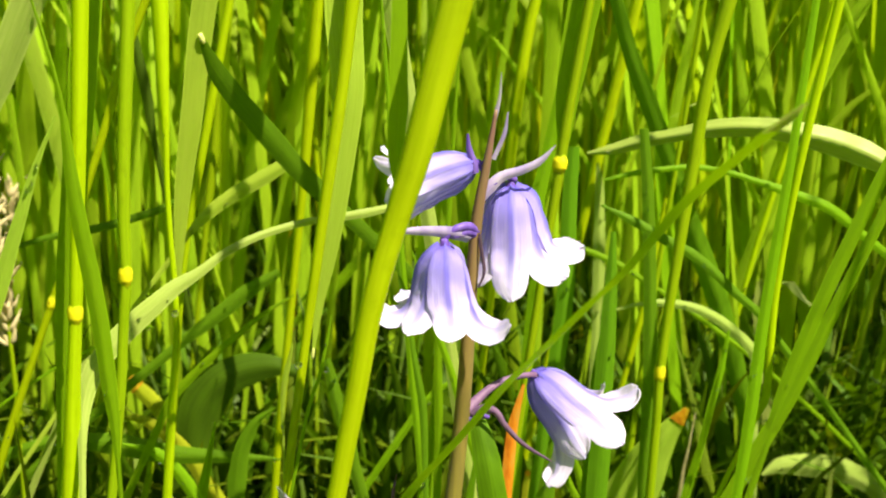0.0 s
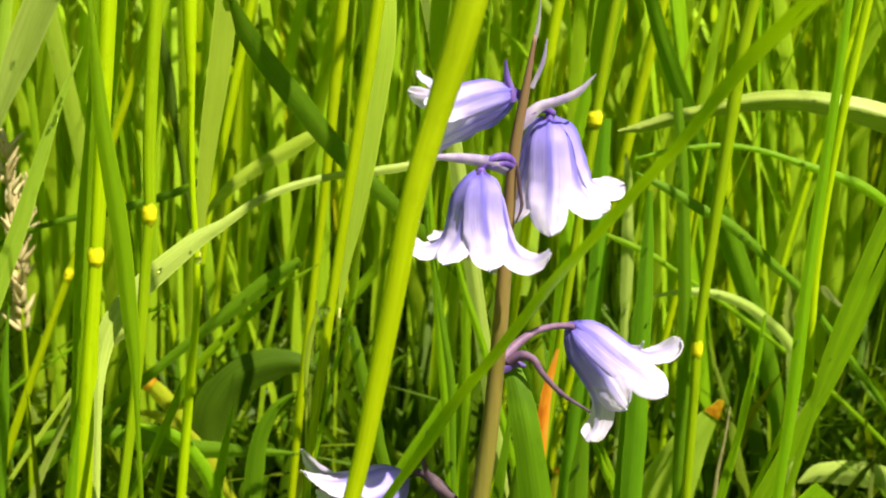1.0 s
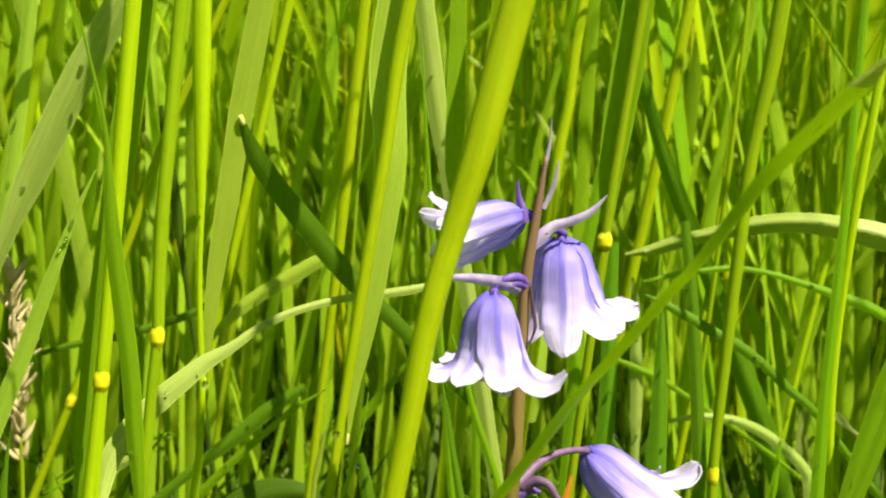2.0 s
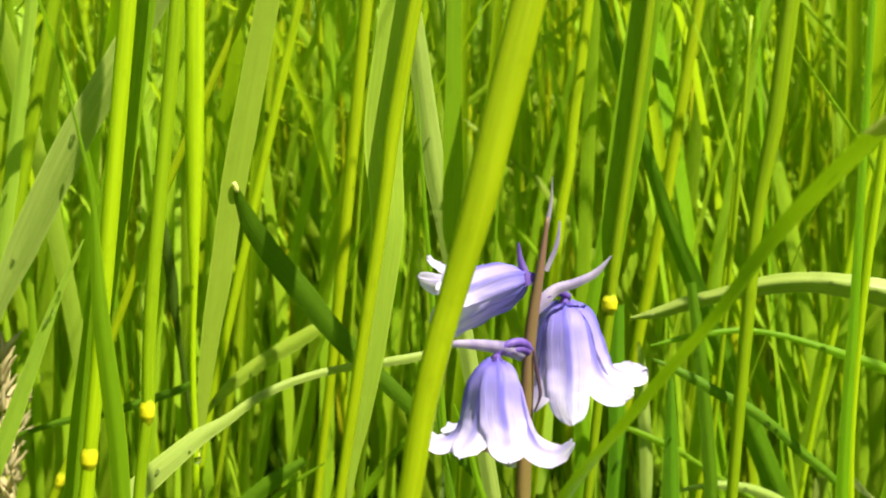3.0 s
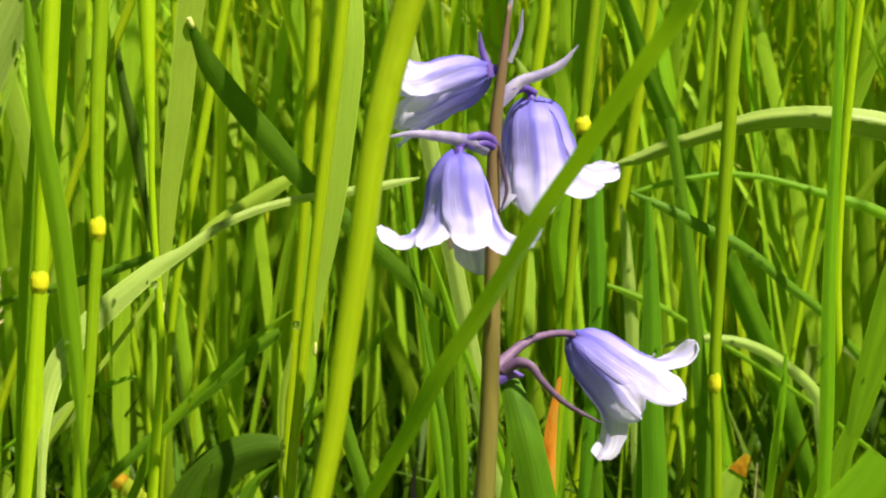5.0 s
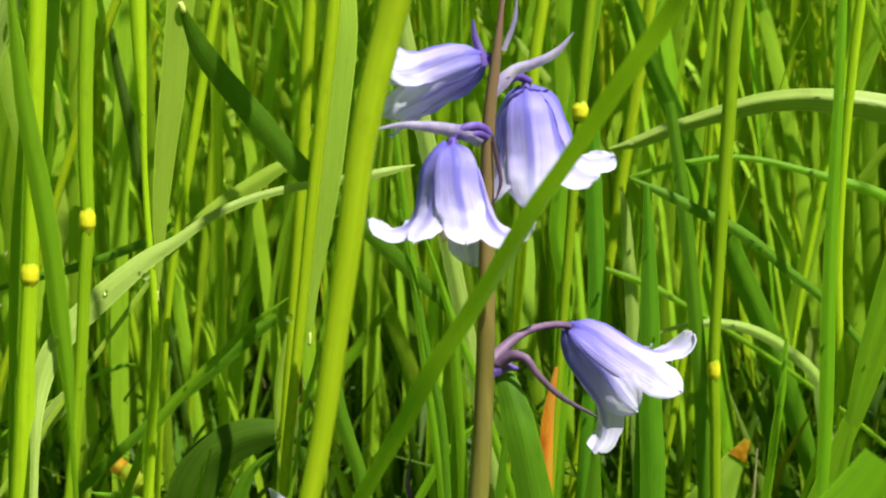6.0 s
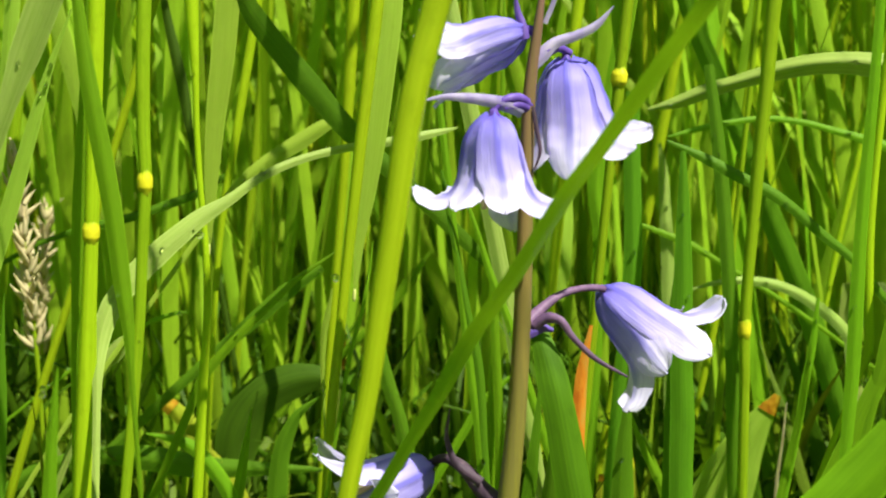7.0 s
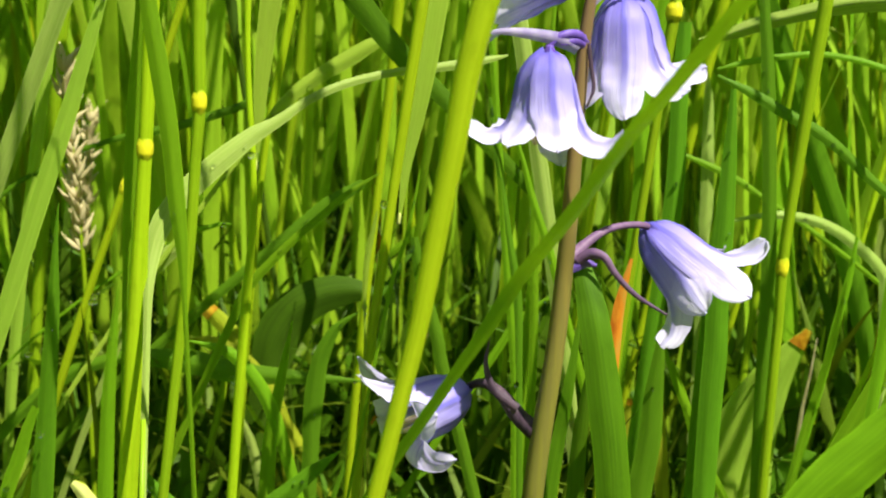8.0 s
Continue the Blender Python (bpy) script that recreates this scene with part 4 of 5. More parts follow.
grass_blade([(0.0611, 0.1920, 0.1007), (0.0617, 0.1920, 0.1126), (0.0622, 0.1920, 0.1260), (0.0628, 0.1920, 0.1393), (0.0634, 0.1920, 0.1523), (0.0641, 0.1920, 0.1652), (0.0647, 0.1920, 0.1779)], (2, 2.2, 2.3, 2, 1.8, 1.6, 1.4), "leaf", "upright green grass blade", up=0.26, root=True)
grass_blade([(0.0629, 0.2000, 0.0978), (0.0665, 0.2000, 0.1057), (0.0698, 0.2000, 0.1132), (0.0734, 0.2000, 0.1224), (0.0772, 0.2000, 0.1334)], (3.2, 3.2, 3, 2.8, 2.6), "leaf", "slanting light green grass blade", up=0.2, root=True)
grass_blade([(0.0339, 0.1320, 0.1072), (0.0367, 0.1320, 0.1108), (0.0401, 0.1320, 0.1144), (0.0439, 0.1320, 0.1186), (0.0481, 0.1320, 0.1241)], (4.5, 5.7, 6.3, 6.2, 4.9), "leaf", "broad green grass blade close to the lens", fold=0.25, root=True)
grass_blade([(0.0353, 0.1970, 0.0996), (0.0353, 0.1970, 0.1076), (0.0353, 0.1970, 0.1169), (0.0354, 0.1970, 0.1298), (0.0354, 0.1970, 0.1407), (0.0353, 0.1970, 0.1506)], (4.2, 4, 3.6, 3.1, 2.3, 0.9), "mid", "upright green grass blade behind a flower", root=True)
grass_blade([(0.0493, 0.2220, 0.0911), (0.0490, 0.2220, 0.1023), (0.0485, 0.2220, 0.1172), (0.0475, 0.2220, 0.1319), (0.0464, 0.2220, 0.1423), (0.0453, 0.2220, 0.1536), (0.0440, 0.2220, 0.1648)], (3.1, 3.1, 2.9, 2.7, 2.6, 2.4, 1.8), "mid", "upright dark green grass blade", root=True)
grass_stem([(0.0510, 0.2500, 0.0819), (0.0526, 0.2500, 0.1044), (0.0541, 0.2500, 0.1236), (0.0552, 0.2500, 0.1354)], (1.7, 1.6, 1.4, 1.2), "stem", "thin leaning yellow grass stem", up=0.22, root=True)
grass_stem([(0.0465, 0.2580, 0.0801), (0.0493, 0.2580, 0.0939), (0.0520, 0.2580, 0.1076), (0.0544, 0.2580, 0.1224), (0.0555, 0.2580, 0.1322)], (1.1, 1.5, 1.7, 1.5, 1.1), "straw", "thin leaning yellow grass stem", up=0.2, root=True)
grass_stem([(0.0831, 0.2800, 0.1103), (0.0849, 0.2800, 0.1210), (0.0873, 0.2800, 0.1330), (0.0900, 0.2800, 0.1461)], (1.3, 1.5, 1.6, 1.7), "straw", "thin leaning yellow-green meadow stem", up=0.3, root=True)
grass_blade([(0.0773, 0.2430, 0.1052), (0.0771, 0.2430, 0.1075), (0.0753, 0.2430, 0.1105), (0.0714, 0.2430, 0.1141), (0.0669, 0.2430, 0.1172), (0.0613, 0.2430, 0.1197), (0.0556, 0.2430, 0.1207), (0.0487, 0.2430, 0.1201), (0.0430, 0.2430, 0.1185)], (2.1, 2.4, 2.5, 2.5, 2.3, 2.1, 1.8, 1.1, 0.23), "silver", "pale grass blade arching over in a bow", root=True)
grass_blade([(0.0430, 0.2650, 0.1091), (0.0430, 0.2650, 0.1142), (0.0427, 0.2650, 0.1244), (0.0423, 0.2650, 0.1333), (0.0416, 0.2650, 0.1421), (0.0409, 0.2650, 0.1484)], (2, 2.8, 3, 2.8, 2.2, 0.62), "silver", "wet upright grass blade dotted with dew", root=True)
grass_blade([(0.0519, 0.2500, 0.1236), (0.0455, 0.2500, 0.1274), (0.0397, 0.2500, 0.1303), (0.0339, 0.2500, 0.1326)], (1.2, 1.6, 1.4, 0.71), "leaf", "narrow grass blade bending sideways", root=True)
grass_blade([(0.0624, 0.2300, 0.0886), (0.0642, 0.2300, 0.0986), (0.0659, 0.2300, 0.1096), (0.0668, 0.2300, 0.1194)], (1.5, 1.7, 1.5, 0.65), "leaf", "thin leaning green grass blade", root=True)
grass_blade([(0.0467, 0.2340, 0.0545), (0.0478, 0.2340, 0.0637), (0.0486, 0.2340, 0.0728), (0.0517, 0.2340, 0.0825), (0.0559, 0.2340, 0.0913), (0.0603, 0.2340, 0.0988)], (18, 17, 15, 11, 6.5, 1.4), "pale", "broad yellowing leaf with a withered orange tip", root=True, tip=DRY_TIP, tip_share=4)
grass_blade([(-0.0516, 0.2460, 0.0542), (-0.0522, 0.2460, 0.0669), (-0.0546, 0.2460, 0.0744), (-0.0585, 0.2460, 0.0801), (-0.0636, 0.2460, 0.0853), (-0.0687, 0.2460, 0.0881), (-0.0736, 0.2460, 0.0879)], (2.4, 3.4, 4, 4, 3.5, 1.9, 0.51), "dry", "yellowing grass blade bent over in a bow", root=True)
grass_blade([(-0.0634, 0.2580, 0.0787), (-0.0666, 0.2580, 0.0843), (-0.0701, 0.2580, 0.0886), (-0.0741, 0.2580, 0.0924)], (3.5, 4.3, 4.3, 3.2), "dry", "yellowing leaf with a torn orange-brown tip", root=True, tip=DRY_TIP, tip_share=7)
grass_blade([(-0.0834, 0.2350, 0.0870), (-0.0708, 0.2350, 0.0862), (-0.0595, 0.2350, 0.0843), (-0.0483, 0.2350, 0.0838), (-0.0372, 0.2350, 0.0835), (-0.0323, 0.2350, 0.0834)], (3, 5.4, 5.2, 3.2, 1.5, 0.37), "mid", "fallen grass blade lying level, beaded with dew", root=True)
grass_blade([(-0.0487, 0.2135, 0.0655), (-0.0469, 0.2135, 0.0796), (-0.0443, 0.2135, 0.0927), (-0.0420, 0.2135, 0.1034)], (3.4, 2.8, 1.8, 0.22), "leaf", "short pointed green grass blade", root=True)
grass_blade([(-0.0409, 0.2220, 0.0725), (-0.0399, 0.2220, 0.0850), (-0.0379, 0.2220, 0.0948), (-0.0351, 0.2220, 0.0996), (-0.0307, 0.2220, 0.1030)], (3.5, 4.2, 3.2, 1.8, 0.34), "mid", "short grass blade with curled tip", root=True)
grass_blade([(-0.0382, 0.1820, 0.0812), (-0.0352, 0.1820, 0.0842), (-0.0313, 0.1820, 0.0875), (-0.0272, 0.1820, 0.0911)], (3.2, 3, 2.1, 0.19), "mid", "short grass blade leaning outwards", root=True)
grass_blade([(-0.0543, 0.1750, 0.0838), (-0.0577, 0.1750, 0.0871), (-0.0596, 0.1750, 0.0897), (-0.0607, 0.1750, 0.0939)], (2.2, 2.2, 1.8, 0.91), "mid", "short pale grass blade leaning outwards", root=True)
grass_blade([(-0.0777, 0.1780, 0.0816), (-0.0766, 0.1780, 0.0903), (-0.0749, 0.1780, 0.1024), (-0.0733, 0.1780, 0.1140), (-0.0717, 0.1780, 0.1262), (-0.0706, 0.1780, 0.1326)], (4, 3.6, 3, 2.3, 0.9, 0.18), "mid", "upright wet grass blade with a drop of dew", root=True)
grass_blade([(-0.0832, 0.1760, 0.0822), (-0.0796, 0.1760, 0.0911), (-0.0763, 0.1760, 0.0991)], (2.6, 2.3, 1.3), "leaf", "short grass blade at the edge", root=True)
grass_stem([(-0.0713, 0.2400, 0.0519), (-0.0679, 0.2400, 0.0646), (-0.0644, 0.2400, 0.0783), (-0.0631, 0.2400, 0.0877)], (1.6, 1.7, 1.6, 1.1), "stem", "thin dull green grass stem low down", root=True)
grass_blade([(-0.0768, 0.2500, 0.0612), (-0.0761, 0.2500, 0.0698), (-0.0753, 0.2500, 0.0783), (-0.0736, 0.2500, 0.0866)], (3.2, 2.7, 1.6, 0.26), "mid", "dull short grass blade", root=True)
grass_blade([(-0.0554, 0.2350, 0.0579), (-0.0564, 0.2350, 0.0646), (-0.0581, 0.2350, 0.0712), (-0.0598, 0.2350, 0.0765)], (2.3, 2.5, 1.7, 0.37), "silver", "short pale wet grass blade", root=True)
grass_blade([(0.0446, 0.2350, 0.0605), (0.0397, 0.2350, 0.0720), (0.0368, 0.2350, 0.0808), (0.0333, 0.2350, 0.0907)], (2.4, 2.2, 1.9, 0.35), "leaf", "thin bright green grass blade leaning over", root=True)
grass_blade([(0.0407, 0.2050, 0.0739), (0.0379, 0.2050, 0.0794), (0.0341, 0.2050, 0.0882), (0.0306, 0.2050, 0.0957), (0.0264, 0.2050, 0.1073)], (1.5, 1.7, 1.6, 1.3, 0.4), "leaf", "thin bright green grass blade", root=True)
grass_blade([(0.0241, 0.2000, 0.0755), (0.0255, 0.2000, 0.0877), (0.0260, 0.2000, 0.0974), (0.0264, 0.2000, 0.1068), (0.0267, 0.2000, 0.1120)], (4.7, 4.2, 3.2, 1.4, 0.29), "mid", "slender bright green grass blade rising from the turf", root=True)
grass_blade([(0.0347, 0.2000, 0.0766), (0.0345, 0.2000, 0.0903), (0.0345, 0.2000, 0.1019), (0.0345, 0.2000, 0.1112)], (5.1, 4.4, 3.6, 2.9), "mid", "broad upright green grass blade", up=0.13, root=True)
grass_blade([(0.0313, 0.2350, 0.0754), (0.0307, 0.2350, 0.0805), (0.0305, 0.2350, 0.0855)], (3.1, 2.9, 1.7), "dry", "short green leaf with yellow tip", root=True, tip=NODE)
grass_blade([(0.0246, 0.2350, 0.0738), (0.0249, 0.2350, 0.0777), (0.0249, 0.2350, 0.0821)], (2.2, 2.2, 0.95), "dry", "short withered leaf with orange tip", root=True, tip=DRY_TIP, tip_share=5)
grass_blade([(0.0567, 0.2250, 0.0673), (0.0586, 0.2250, 0.0785), (0.0610, 0.2250, 0.0894), (0.0630, 0.2250, 0.1023), (0.0643, 0.2250, 0.1115)], (1.8, 1.7, 1.6, 1.3, 0.44), "leaf", "thin leaning green grass blade", root=True)
grass_blade([(0.0833, 0.3600, 0.0293), (0.0857, 0.3600, 0.0451), (0.0882, 0.3600, 0.0587), (0.0916, 0.3600, 0.0749)], (5.6, 6.3, 4.7, 0.54), "dry", "pale folded grass blade standing low", root=True)
grass_blade([(-0.0586, 0.2550, 0.0729), (-0.0556, 0.2550, 0.0857), (-0.0500, 0.2550, 0.0935), (-0.0420, 0.2550, 0.0971), (-0.0341, 0.2550, 0.0974), (-0.0288, 0.2550, 0.0942)], (8.1, 11, 10, 7.8, 3.9, 0.65), "shade", "broad leaf arching low among the grass, shade in its colour", root=True)
grass_blade([(0.0602, 0.2500, 0.0550), (0.0625, 0.2500, 0.0579), (0.0651, 0.2500, 0.0606), (0.0681, 0.2500, 0.0629), (0.0699, 0.2500, 0.0644)], (3.9, 7.7, 8.7, 6.4, 1), "mid", "small round green leaf low among the grass", root=True)
grass_blade([(0.0657, 0.2900, 0.0475), (0.0685, 0.2900, 0.0524), (0.0721, 0.2900, 0.0555), (0.0752, 0.2900, 0.0567)], (2.1, 6, 6.5, 1.2), "mid", "small broad dull green leaf low in the turf", root=True)
grass_blade([(0.1203, 0.2600, 0.0625), (0.1081, 0.2600, 0.0695), (0.0981, 0.2600, 0.0711), (0.0910, 0.2600, 0.0706), (0.0870, 0.2600, 0.0684)], (4.3, 6.2, 6.2, 4.3, 0.57), "silver", "pale wet grass leaf lying level near the turf", root=True)
grass_blade([(0.0675, 0.2000, 0.1056), (0.0701, 0.2000, 0.1182), (0.0737, 0.2000, 0.1314), (0.0786, 0.2000, 0.1462)], (1.5, 2.7, 2.9, 2.8), "leaf", "slanting light green grass blade", up=0.2, root=True)
grass_blade([(-0.0644, 0.1700, 0.0843), (-0.0658, 0.1700, 0.0862), (-0.0669, 0.1700, 0.0878), (-0.0682, 0.1700, 0.0890)], (2, 2.5, 2.3, 1.1), "dry", "short cut grass blade with a yellow end", root=True, tip=COLLAR, tip_share=30)
grass_blade([(-0.0020, 0.2000, 0.1740), (-0.0046, 0.2000, 0.1887), (-0.0067, 0.2000, 0.2036)], (3.0, 3.8, 3.8, 3.4), "silver", "bluish green grass blade behind a thick stem", root=True, up=0.26)
grass_blade([(-0.0426, 0.2100, 0.0745), (-0.0448, 0.2100, 0.0833), (-0.0481, 0.2100, 0.0913), (-0.0536, 0.2100, 0.0976), (-0.0615, 0.2100, 0.0997)], (2.4, 2.9, 2.9, 2.4, 0.3), "leaf", "grass blade bent over close to the ground", root=True)
grass_blade([(0.0018, 0.2000, 0.0745), (0.0010, 0.2000, 0.0988), (-0.0010, 0.2000, 0.1219)], (1.4, 1.4, 1.4), "leaf", "thin upright grass blade beside flower stalk", root=True, up=0.2)
grass_blade([(0.0019, 0.2150, 0.0668), (0.0025, 0.2150, 0.0933), (0.0039, 0.2150, 0.1183)], (1.5, 1.5, 1.3), "leaf", "thin upright grass blade beside flower stalk", root=True, up=0.19)
o = sheathed_stem_far.location
part("sheath", ribbon([Vector(p) - o for p in ((0.0176, 0.2690, 0.1120), (0.0180, 0.2680, 0.1200), (0.0188, 0.2680, 0.1320), (0.0200, 0.2690, 0.1450))], (3.4, 6.4, 6.0, 2.6), 0, 0.5, 24, 7), GRASS["pale"], sheathed_stem_far, "loose pale leaf sheath")
withered = mesh_object("withered_leaf", ribbon([(0.0165, 0.190, -0.003), (0.0168, 0.190, 0.060), (0.0178, 0.1900, 0.1073), (0.0183, 0.1900, 0.1149), (0.0198, 0.1900, 0.1235)], (1.8, 2.2, 2.4, 2.2, 0.6), 20, 0.5, 30), ORANGE)
tagged(withered, "withered orange leaf standing behind a flower", "leaf")


# ---------- seed head, distant flowers, litter ----------
def seed_head(base, line, label):
    thing = new("grass_seed_head")
    thing.location = base
    tagged(thing, label, "grass")
    o = Vector(base)
    local = [Vector(p) - o for p in line]
    part("culm", tube(local, (1.2, 1.1, 1.0, 0.6), 30, 8), GRASS["stem"], thing)
    pts = curve_points(local, 60)
    bm = tube([(0, 0, 0), (0.0004, 0, 0.0016), (0.0005, 0, 0.0034), (0.0002, 0, 0.0060)], (0.3, 1.3, 1.0, 0.1), 10, 7)
    first = part("spikelet", bm, HUSK, thing)
    r = random.Random(3)
    for k in range(64):
        ob = first if k == 0 else new("spikelet", first.data)
        ob.parent = thing
        p = pts[38 + int(k * 21 / 64)]
        ob.matrix_local = Matrix.Translation(p) @ pose(0, 0, 0, r.uniform(-38, 38), r.uniform(-38, 38), r.uniform(0, 360))


seed_head((-0.093, 0.236, -0.003), [(-0.093, 0.236, -0.003), (-0.094, 0.236, 0.05), (-0.0925, 0.235, 0.115), (-0.0945, 0.236, 0.152)], "pale grass seed head among green blades")
seed_head((-0.112, 0.285, -0.003), [(-0.112, 0.285, -0.003), (-0.113, 0.285, 0.05), (-0.114, 0.286, 0.10), (-0.110, 0.286, 0.135)], "pale grass seed head among green blades")


def distant_bluebell(x, y, height, lean):
    plant = new("bluebell")
    plant.location = (x, y, 0)
    tagged(plant, "bluebell half hidden in the meadow grass", "flower", "bluebells farther off")
    part("stalk", tube([(0, 0, -0.003), (lean * 0.3, 0, height * 0.5), (lean, 0, height)], (3.4, 2.8, 1.4), 16, 8), STALK, plant)
    for k, (h, a) in enumerate(((1.0, 200), (0.93, 330), (0.86, 150), (0.76, 20))):
        d = Vector((math.cos(radians(a)), math.sin(radians(a)), 0))
        top = Vector((x + lean * h, y, height * h)) + d * 0.008
        bell(plant, top, d * 0.35 + Vector((0, 0, -1)), 15.5, 0.9, tuple((15 * k + 60 * m, 0.5 + 0.1 * (m % 3), 1.0) for m in range(6)))


distant_bluebell(-0.108, 0.50, 0.228, 0.002)
distant_bluebell(-0.085, 0.60, 0.220, -0.003)
distant_bluebell(-0.100, 0.445, 0.182, 0.004)

rng = random.Random(8)
for k in range(26):
    x, y = rng.uniform(-0.14, 0.14), rng.uniform(0.24, 0.50)
    h = rng.uniform(0.03, 0.13)
    ob = mesh_object("withered_leaf", ribbon([(0, 0, -0.003), (rng.gauss(0, 0.006), 0, h * 0.5), (rng.gauss(0, 0.016), rng.gauss(0, 0.01), h)], (1.2, 1.8, 0.3), rng.uniform(-50, 50), 0.4, 12, 3, 60, 1.0, k), rng.choice((LITTER, LITTER, ORANGE, HUSK)))
    ob.location = (x, y, 0)
    tagged(ob, "small withered brown leaf low in the grass", "leaf", "withered leaves in the turf")


# ---------- dew ----------
def dew_mesh():
    bm = bmesh.new()
    bmesh.ops.create_icosphere(bm, subdivisions=3, radius=1.0)
    for v in bm.verts:
        v.co.z *= 0.86 if v.co.z > 0 else 1.08
    me = bpy.data.meshes.new("dew_drop")
    bm.to_mesh(me)
    bm.free()
    for p in me.polygons:
        p.use_smooth = True
    me.materials.append(DEW)
    return me


DROP = dew_mesh()


def dew(p, r):
    ob = new("dew_drop", DROP)
    ob.location, ob.scale = p, (r, r, r)
    tagged(ob, "clear round drop of dew on a grass blade", "dew drop", "dew drops on the grass")


CLUSTERS = ((-0.1071, 0.2335, 0.0862, 0.004, 13), (-0.0679, 0.18, 0.1165, 0.001, 3), (-0.0803, 0.2335, 0.0866, 0.003, 7), (-0.0759, 0.1765, 0.0945, 0.0007, 3), (-0.0578, 0.2335, 0.0856, 0.006, 7), (-0.0698, 0.19, 0.1135, 0.002, 4), (-0.0473, 0.205, 0.1372, 0.0012, 3))
rng = random.Random(5)
for mat, line, widths in SURFACES:
    for k in range({"silver": 3, "pale": 3, "leaf": 1, "mid": 2, "deep": 2, "stem": 3, "straw": 1}.get(mat, 0)):
        s = rng.uniform(0.05, 0.95)
        p = line[min(int(s * 11), 10)].lerp(line[min(int(s * 11) + 1, 11)], s * 11 % 1)
        w = stepped(widths, s) * 0.0005
        r = rng.choice((0.0002, 0.00026, 0.00032, 0.0004, 0.00052))
        dew(p + Vector((rng.uniform(-0.7, 0.7) * w, -r * 0.75, 0)), r)
for x, y, z, r in ((-0.0178, 0.1685, 0.1358, 0.0006), (-0.0392, 0.1765, 0.1412, 0.0006), (-0.0745, 0.2135, 0.1000, 0.0009), (-0.0690, 0.2135, 0.1025, 0.0006), (0.0700, 0.2285, 0.1660, 0.0007)):
    dew((x, y, z), r)
for x, y, z, spread, count in CLUSTERS:
    for k in range(count):
        r = rng.choice((0.0002, 0.0003, 0.0004, 0.0006, 0.0008))
        dew((x + rng.gauss(0, spread), y + rng.uniform(-0.001, 0.001), z + rng.gauss(0, spread * 0.5)), r)


# ---------- the meadow behind and all round ----------
def in_view(x, y, margin=0.03):
    return y > -0.06 and abs(x) < 0.46 * y + margin + 0.02


def template_blade(kind, seed):
    r = random.Random(seed)
    bx, by = r.uniform(-0.16, 0.16), r.uniform(-0.10, 0.10)
    if kind == "stem":
        line = [(0, 0, -0.02), (bx * 0.10, by * 0.1, 0.35), (bx * 0.30, by * 0.3, 0.70), (bx * 0.6, by * 0.6, 1.05)]
        return tube(line, (5.4, 5.2, 5.0, 3.6), 14, 6, 0.9, seed)
    w = r.uniform(8, 15)
    line = [(0, 0, -0.02), (bx * 0.2, by * 0.2, 0.3), (bx * 0.7, by * 0.6, 0.68), (bx * 1.8, by * 1.5, 1.0)]
    if kind == "arch":
        line = [(0, 0, -0.02), (bx * 0.4, by * 0.3, 0.45), (bx * 1.2, by * 0.6, 0.74), (bx * 2.4, by, 0.70)]
    return ribbon(line, (w * 0.6, w, w * 0.95, 0.4), r.uniform(-50, 50), 0.3, 16, 3, r.uniform(-40, 40), 3.0, seed)


TEMPLATES = {}
for kind in ("blade", "stem", "arch"):
    for k in range(7 if kind == "blade" else 4):
        mat = {"blade": ("leaf", "pale", "leaf", "deep"), "stem": ("straw", "straw", "stem", "straw"), "arch": ("silver", "leaf", "deep", "pale")}[kind][k % 4]
        ob = mesh_object("grass_blade", template_blade(kind, 30 + k), GRASS[mat])
        TEMPLATES[kind, k] = ob.data
        bpy.data.objects.remove(ob)

rng = random.Random(11)
for k in range(96):
    y = 0.27 + 0.40 * rng.random() ** 0.85
    x = rng.uniform(-1, 1) * (0.46 * y + 0.05)
    tuft = new("grass_tuft")
    tuft.location = (x, y, 0)
    stems = rng.random() < 0.4
    tagged(tuft, "tuft of tall yellow-green grass stems and leaves" if stems else "tuft of upright green grass leaves in the meadow", "grass", "meadow grass tufts near the bluebell")
    for i in range(3):
        kind = rng.choices(("blade", "stem", "arch"), (0.25, 0.70, 0.05) if stems else (0.66, 0.12, 0.22))[0]
        ob = new("culm" if kind == "stem" else "leaf", TEMPLATES[kind, rng.randrange(7 if kind == "blade" else 4)])
        ob.parent = tuft
        h = rng.uniform(0.24, 0.42) if kind != "arch" else rng.uniform(0.12, 0.26)
        wide = rng.uniform(0.26, 0.46)
        ob.matrix_local = pose(rng.uniform(-0.022, 0.022), rng.uniform(-0.01, 0.015), 0, rng.gauss(0, 4), rng.gauss(0, 5), rng.uniform(-60, 60)) @ Matrix.Diagonal((wide, wide, h, 1))


def sunward(x, y):
    """True where tall grass would stand between the sun and the flowers, which stand in the light."""
    d = Vector((SUN.x, SUN.y)).normalized()
    v = Vector((x - 0.012, y - 0.17))
    along = v.dot(d)
    return -0.03 < along < 0.25 and (v - d * along).length < 0.036


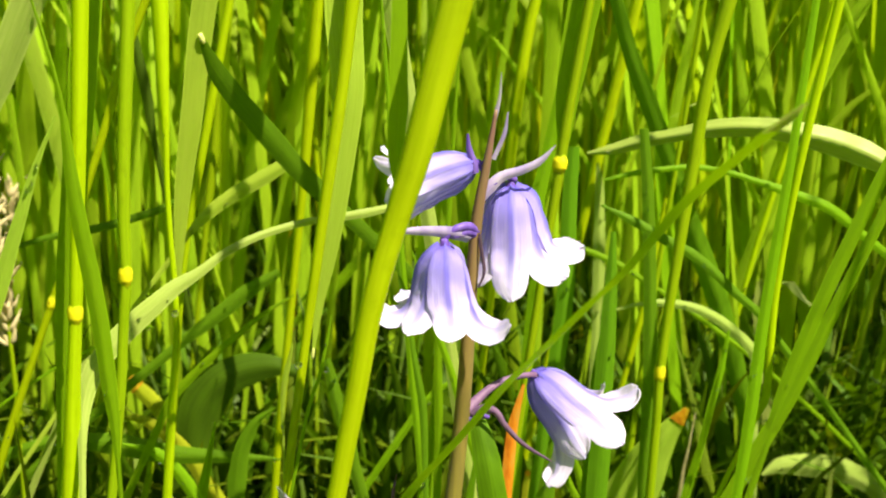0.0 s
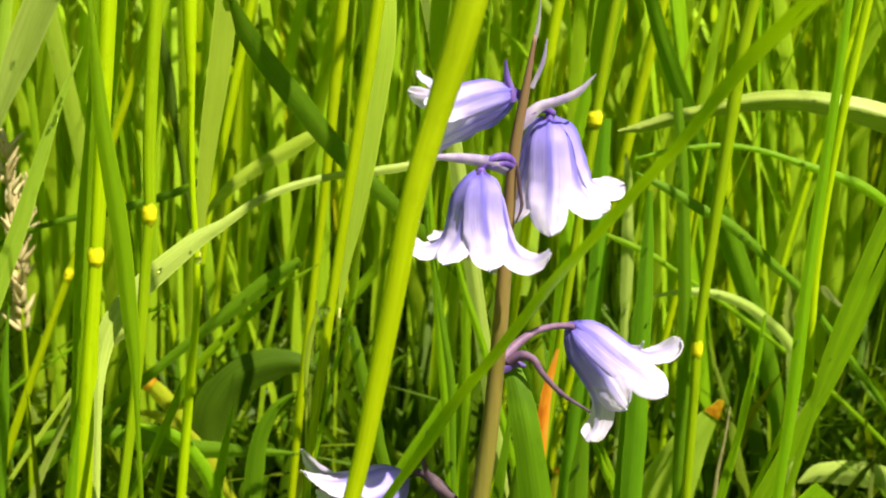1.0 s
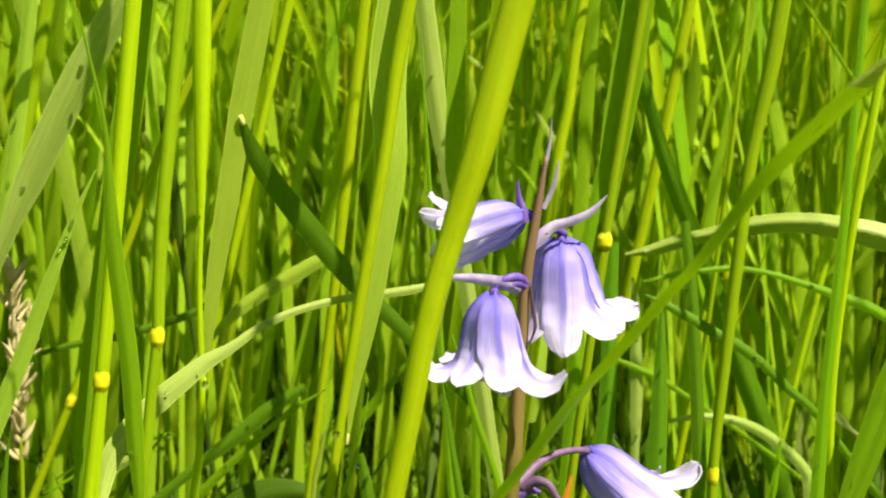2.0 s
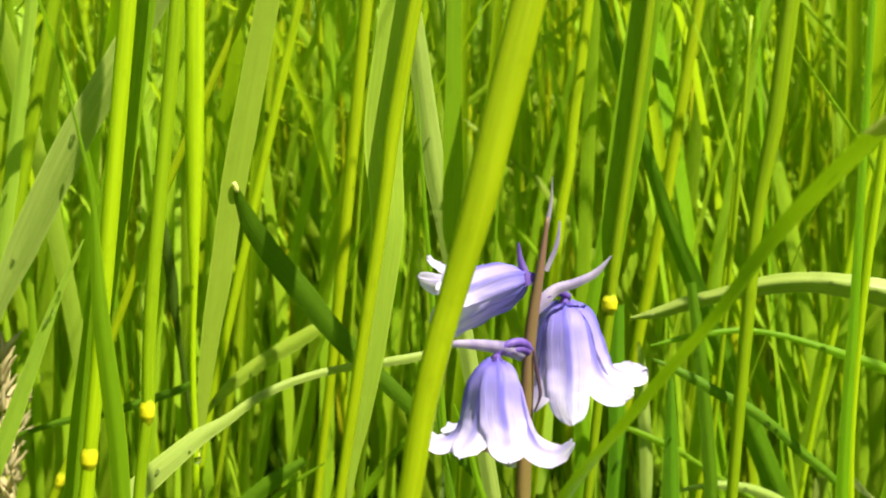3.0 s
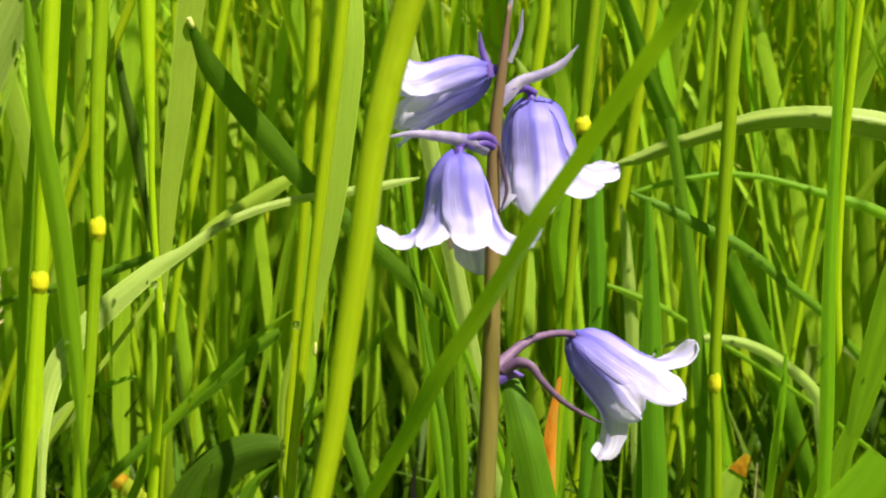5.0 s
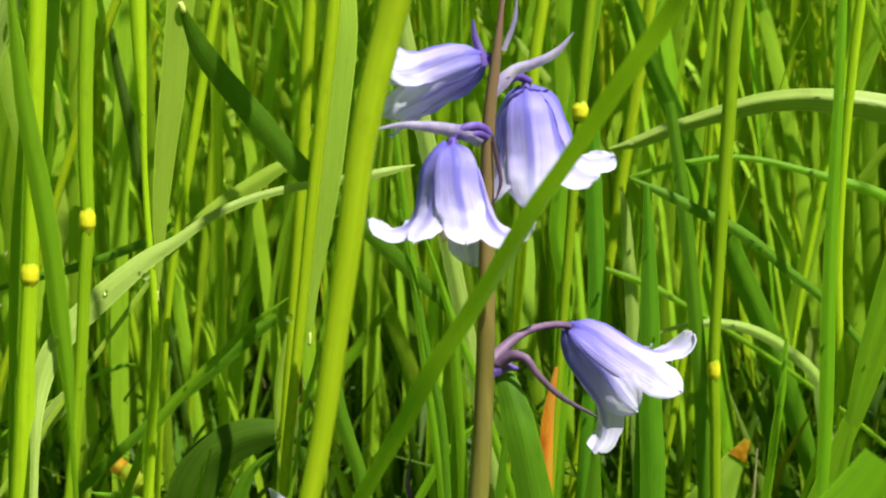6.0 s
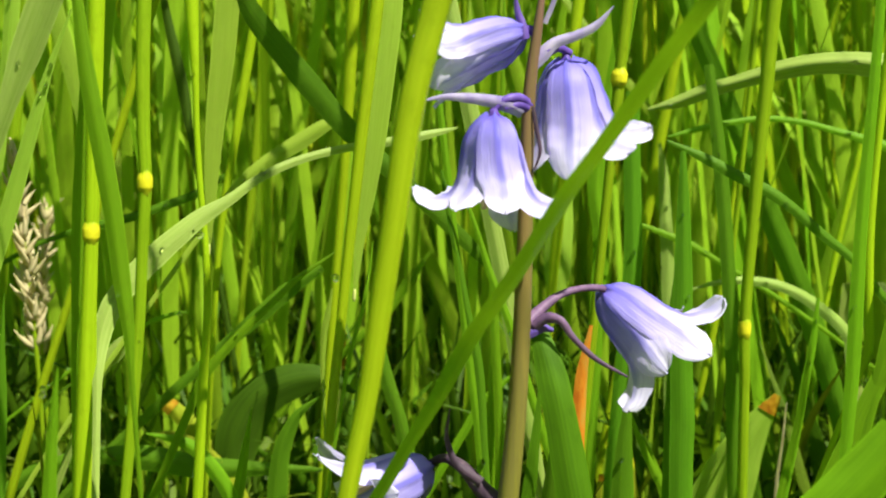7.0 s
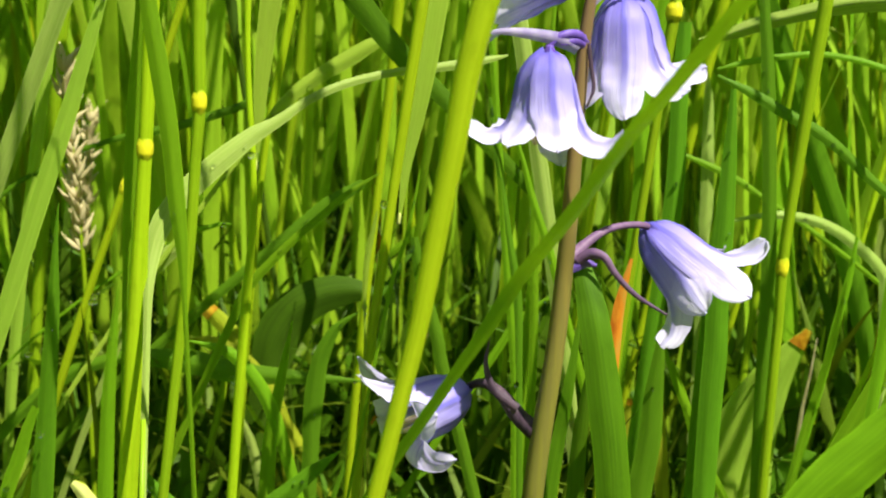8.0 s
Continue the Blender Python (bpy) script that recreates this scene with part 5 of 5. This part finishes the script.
def meadow(name, label, material, count, place, height, width, bend, seed, segments=6):
    """Many grass blades joined into one mesh."""
    r = np.random.RandomState(seed)
    base = []
    while len(base) < count:
        x, y = place(r)
        if not (math.hypot(x, y - 0.01) < 0.10 or (height[1] > 0.13 and sunward(x, y)) or (y < 0.27 and in_view(x, y) and height[1] > 0.13) or (y < 0.195 and in_view(x, y))):
            base.append((x, y))
    base = np.array(base)
    h = r.uniform(height[0], height[1], count)
    w = r.uniform(width[0], width[1], count) * 0.5
    a = r.uniform(0, 2 * np.pi, count)
    lean = r.uniform(bend[0], bend[1], count) * h
    face = r.normal(0, 0.75, count)
    s = np.linspace(0, 1, segments + 1)
    verts = np.zeros((count, segments + 1, 3, 3))
    uvs = np.zeros((count, segments + 1, 3, 2))
    fx, fy = np.cos(face), np.sin(face)
    for i, t in enumerate(s):
        cx = base[:, 0] + np.cos(a) * lean * t ** 2.2
        cy = base[:, 1] + np.sin(a) * lean * t ** 2.2
        cz = h * t - 0.4 * lean * t ** 3 - 0.005
        ww = w * min(1.0, 0.6 + 2 * t) * max(1 - t ** 3, 0.03)
        for j, u in enumerate((-1, 0, 1)):
            verts[:, i, j] = np.stack([cx + fx * ww * u - fy * ww * 0.3 * abs(u), cy + fy * ww * u + fx * ww * 0.3 * abs(u), cz], 1)
            uvs[:, i, j] = np.stack([np.full(count, (u + 1) / 2), h * t * 100 + base[:, 0] * 50], 1)
    grid = np.arange(count * (segments + 1) * 3).reshape(count, segments + 1, 3)
    quads = np.stack([grid[:, :-1, :-1], grid[:, :-1, 1:], grid[:, 1:, 1:], grid[:, 1:, :-1]], -1).reshape(-1, 4)
    me = bpy.data.meshes.new(name)
    me.from_pydata(verts.reshape(-1, 3), [], quads)
    layer = me.uv_layers.new(name="uv")
    layer.data.foreach_set("uv", uvs.reshape(-1, 2)[quads.reshape(-1)].reshape(-1))
    me.polygons.foreach_set("use_smooth", np.ones(len(quads), dtype=bool))
    me.materials.append(material)
    tagged(new(name, me), label, "grass", kind="stuff")


def ring(inner, outer):
    def place(r):
        d, a = math.sqrt(r.uniform(inner ** 2, outer ** 2)), r.uniform(0, 2 * math.pi)
        d += max(0.0, r.normal(-0.1, 0.35)) * outer * 0.5
        return d * math.cos(a), 0.05 + d * math.sin(a)
    return place


def wedge(near, far):
    def place(r):
        y = math.sqrt(r.uniform(near ** 2, far ** 2))
        y += max(0.0, r.normal(-0.4, 0.5)) * far * 0.3
        return (r.uniform(-1, 1) + (r.normal(0, 0.6) if r.uniform() < 0.35 else 0)) * (0.5 * y + 0.06), y
    return place


meadow("low_grass", "short tangled grass and leaves close to the ground", MEADOW_LOW_SHADED, 1900, wedge(0.20, 0.8), (0.02, 0.085), (0.003, 0.0065), (0.3, 1.0), 1)
meadow("tangled_grass", "tangled grass and old leaves round the stems, shade in their colour", MEADOW_LOW_SHADED, 950, wedge(0.215, 0.52), (0.05, 0.125), (0.0018, 0.0048), (0.15, 0.8), 12)
# these two layers carry the painted shade low between the stems
meadow("shaded_grass", "leafy grass low in the meadow, shade put into its green", MEADOW_SHADE, 6000, wedge(0.225, 0.50), (0.07, 0.132), (0.0024, 0.0058), (0.1, 0.6), 14)
meadow("leafy_grass", "low grass leaves between the stems, shade put into their green", MEADOW_SHADE, 700, wedge(0.198, 0.30), (0.035, 0.090), (0.0016, 0.0045), (0.2, 0.8), 15)
meadow("low_leaves", "small broad green leaves low between the grass", MEADOW_LOW_SHADED, 420, wedge(0.238, 0.46), (0.03, 0.075), (0.006, 0.013), (0.5, 1.2), 31)
meadow("undergrowth", "short grass under the tall meadow", MEADOW_LOW_SHADED, 16000, ring(0.10, 2.4), (0.03, 0.14), (0.003, 0.007), (0.2, 0.9), 2, 3)
meadow("meadow_grass", "dense tall sunlit green meadow grass", MEADOW, 12000, wedge(0.31, 1.3), (0.26, 0.52), (0.002, 0.005), (0.05, 0.6), 3)
meadow("bent_grass", "thin pale grass blades bent over in bows", MEADOW_PALE, 380, wedge(0.48, 0.95), (0.20, 0.42), (0.0014, 0.003), (0.5, 0.95), 21, 10)
meadow("meadow_stems", "dense upright yellow-green meadow grass stems", MEADOW_STEM, 5000, wedge(0.33, 1.3), (0.30, 0.55), (0.0012, 0.0022), (0.0, 0.15), 4)
meadow("far_grass", "tall meadow grass farther off", MEADOW_FAR_HAZE, 22000, ring(0.5, 2.6), (0.30, 0.62), (0.003, 0.007), (0.05, 0.4), 5, 5)
meadow("far_stems", "tall yellow-green grass stems farther off", MEADOW_STEM, 4000, ring(0.7, 2.6), (0.35, 0.66), (0.002, 0.004), (0.0, 0.2), 6, 4)
meadow("surrounding_grass", "tall sunlit meadow grass all round", MEADOW, 13000, ring(0.35, 1.5), (0.25, 0.50), (0.0025, 0.006), (0.05, 0.4), 9, 3)
meadow("side_grass", "tall meadow grass beside and behind the viewer", MEADOW, 3800, ring(0.11, 0.62), (0.24, 0.46), (0.002, 0.0045), (0.05, 0.4), 7)
meadow("distant_grass", "meadow grass reaching into the distance", MEADOW_FAR_HAZE, 9000, ring(2.5, 9.0), (0.4, 0.7), (0.010, 0.022), (0.05, 0.4), 8, 4)
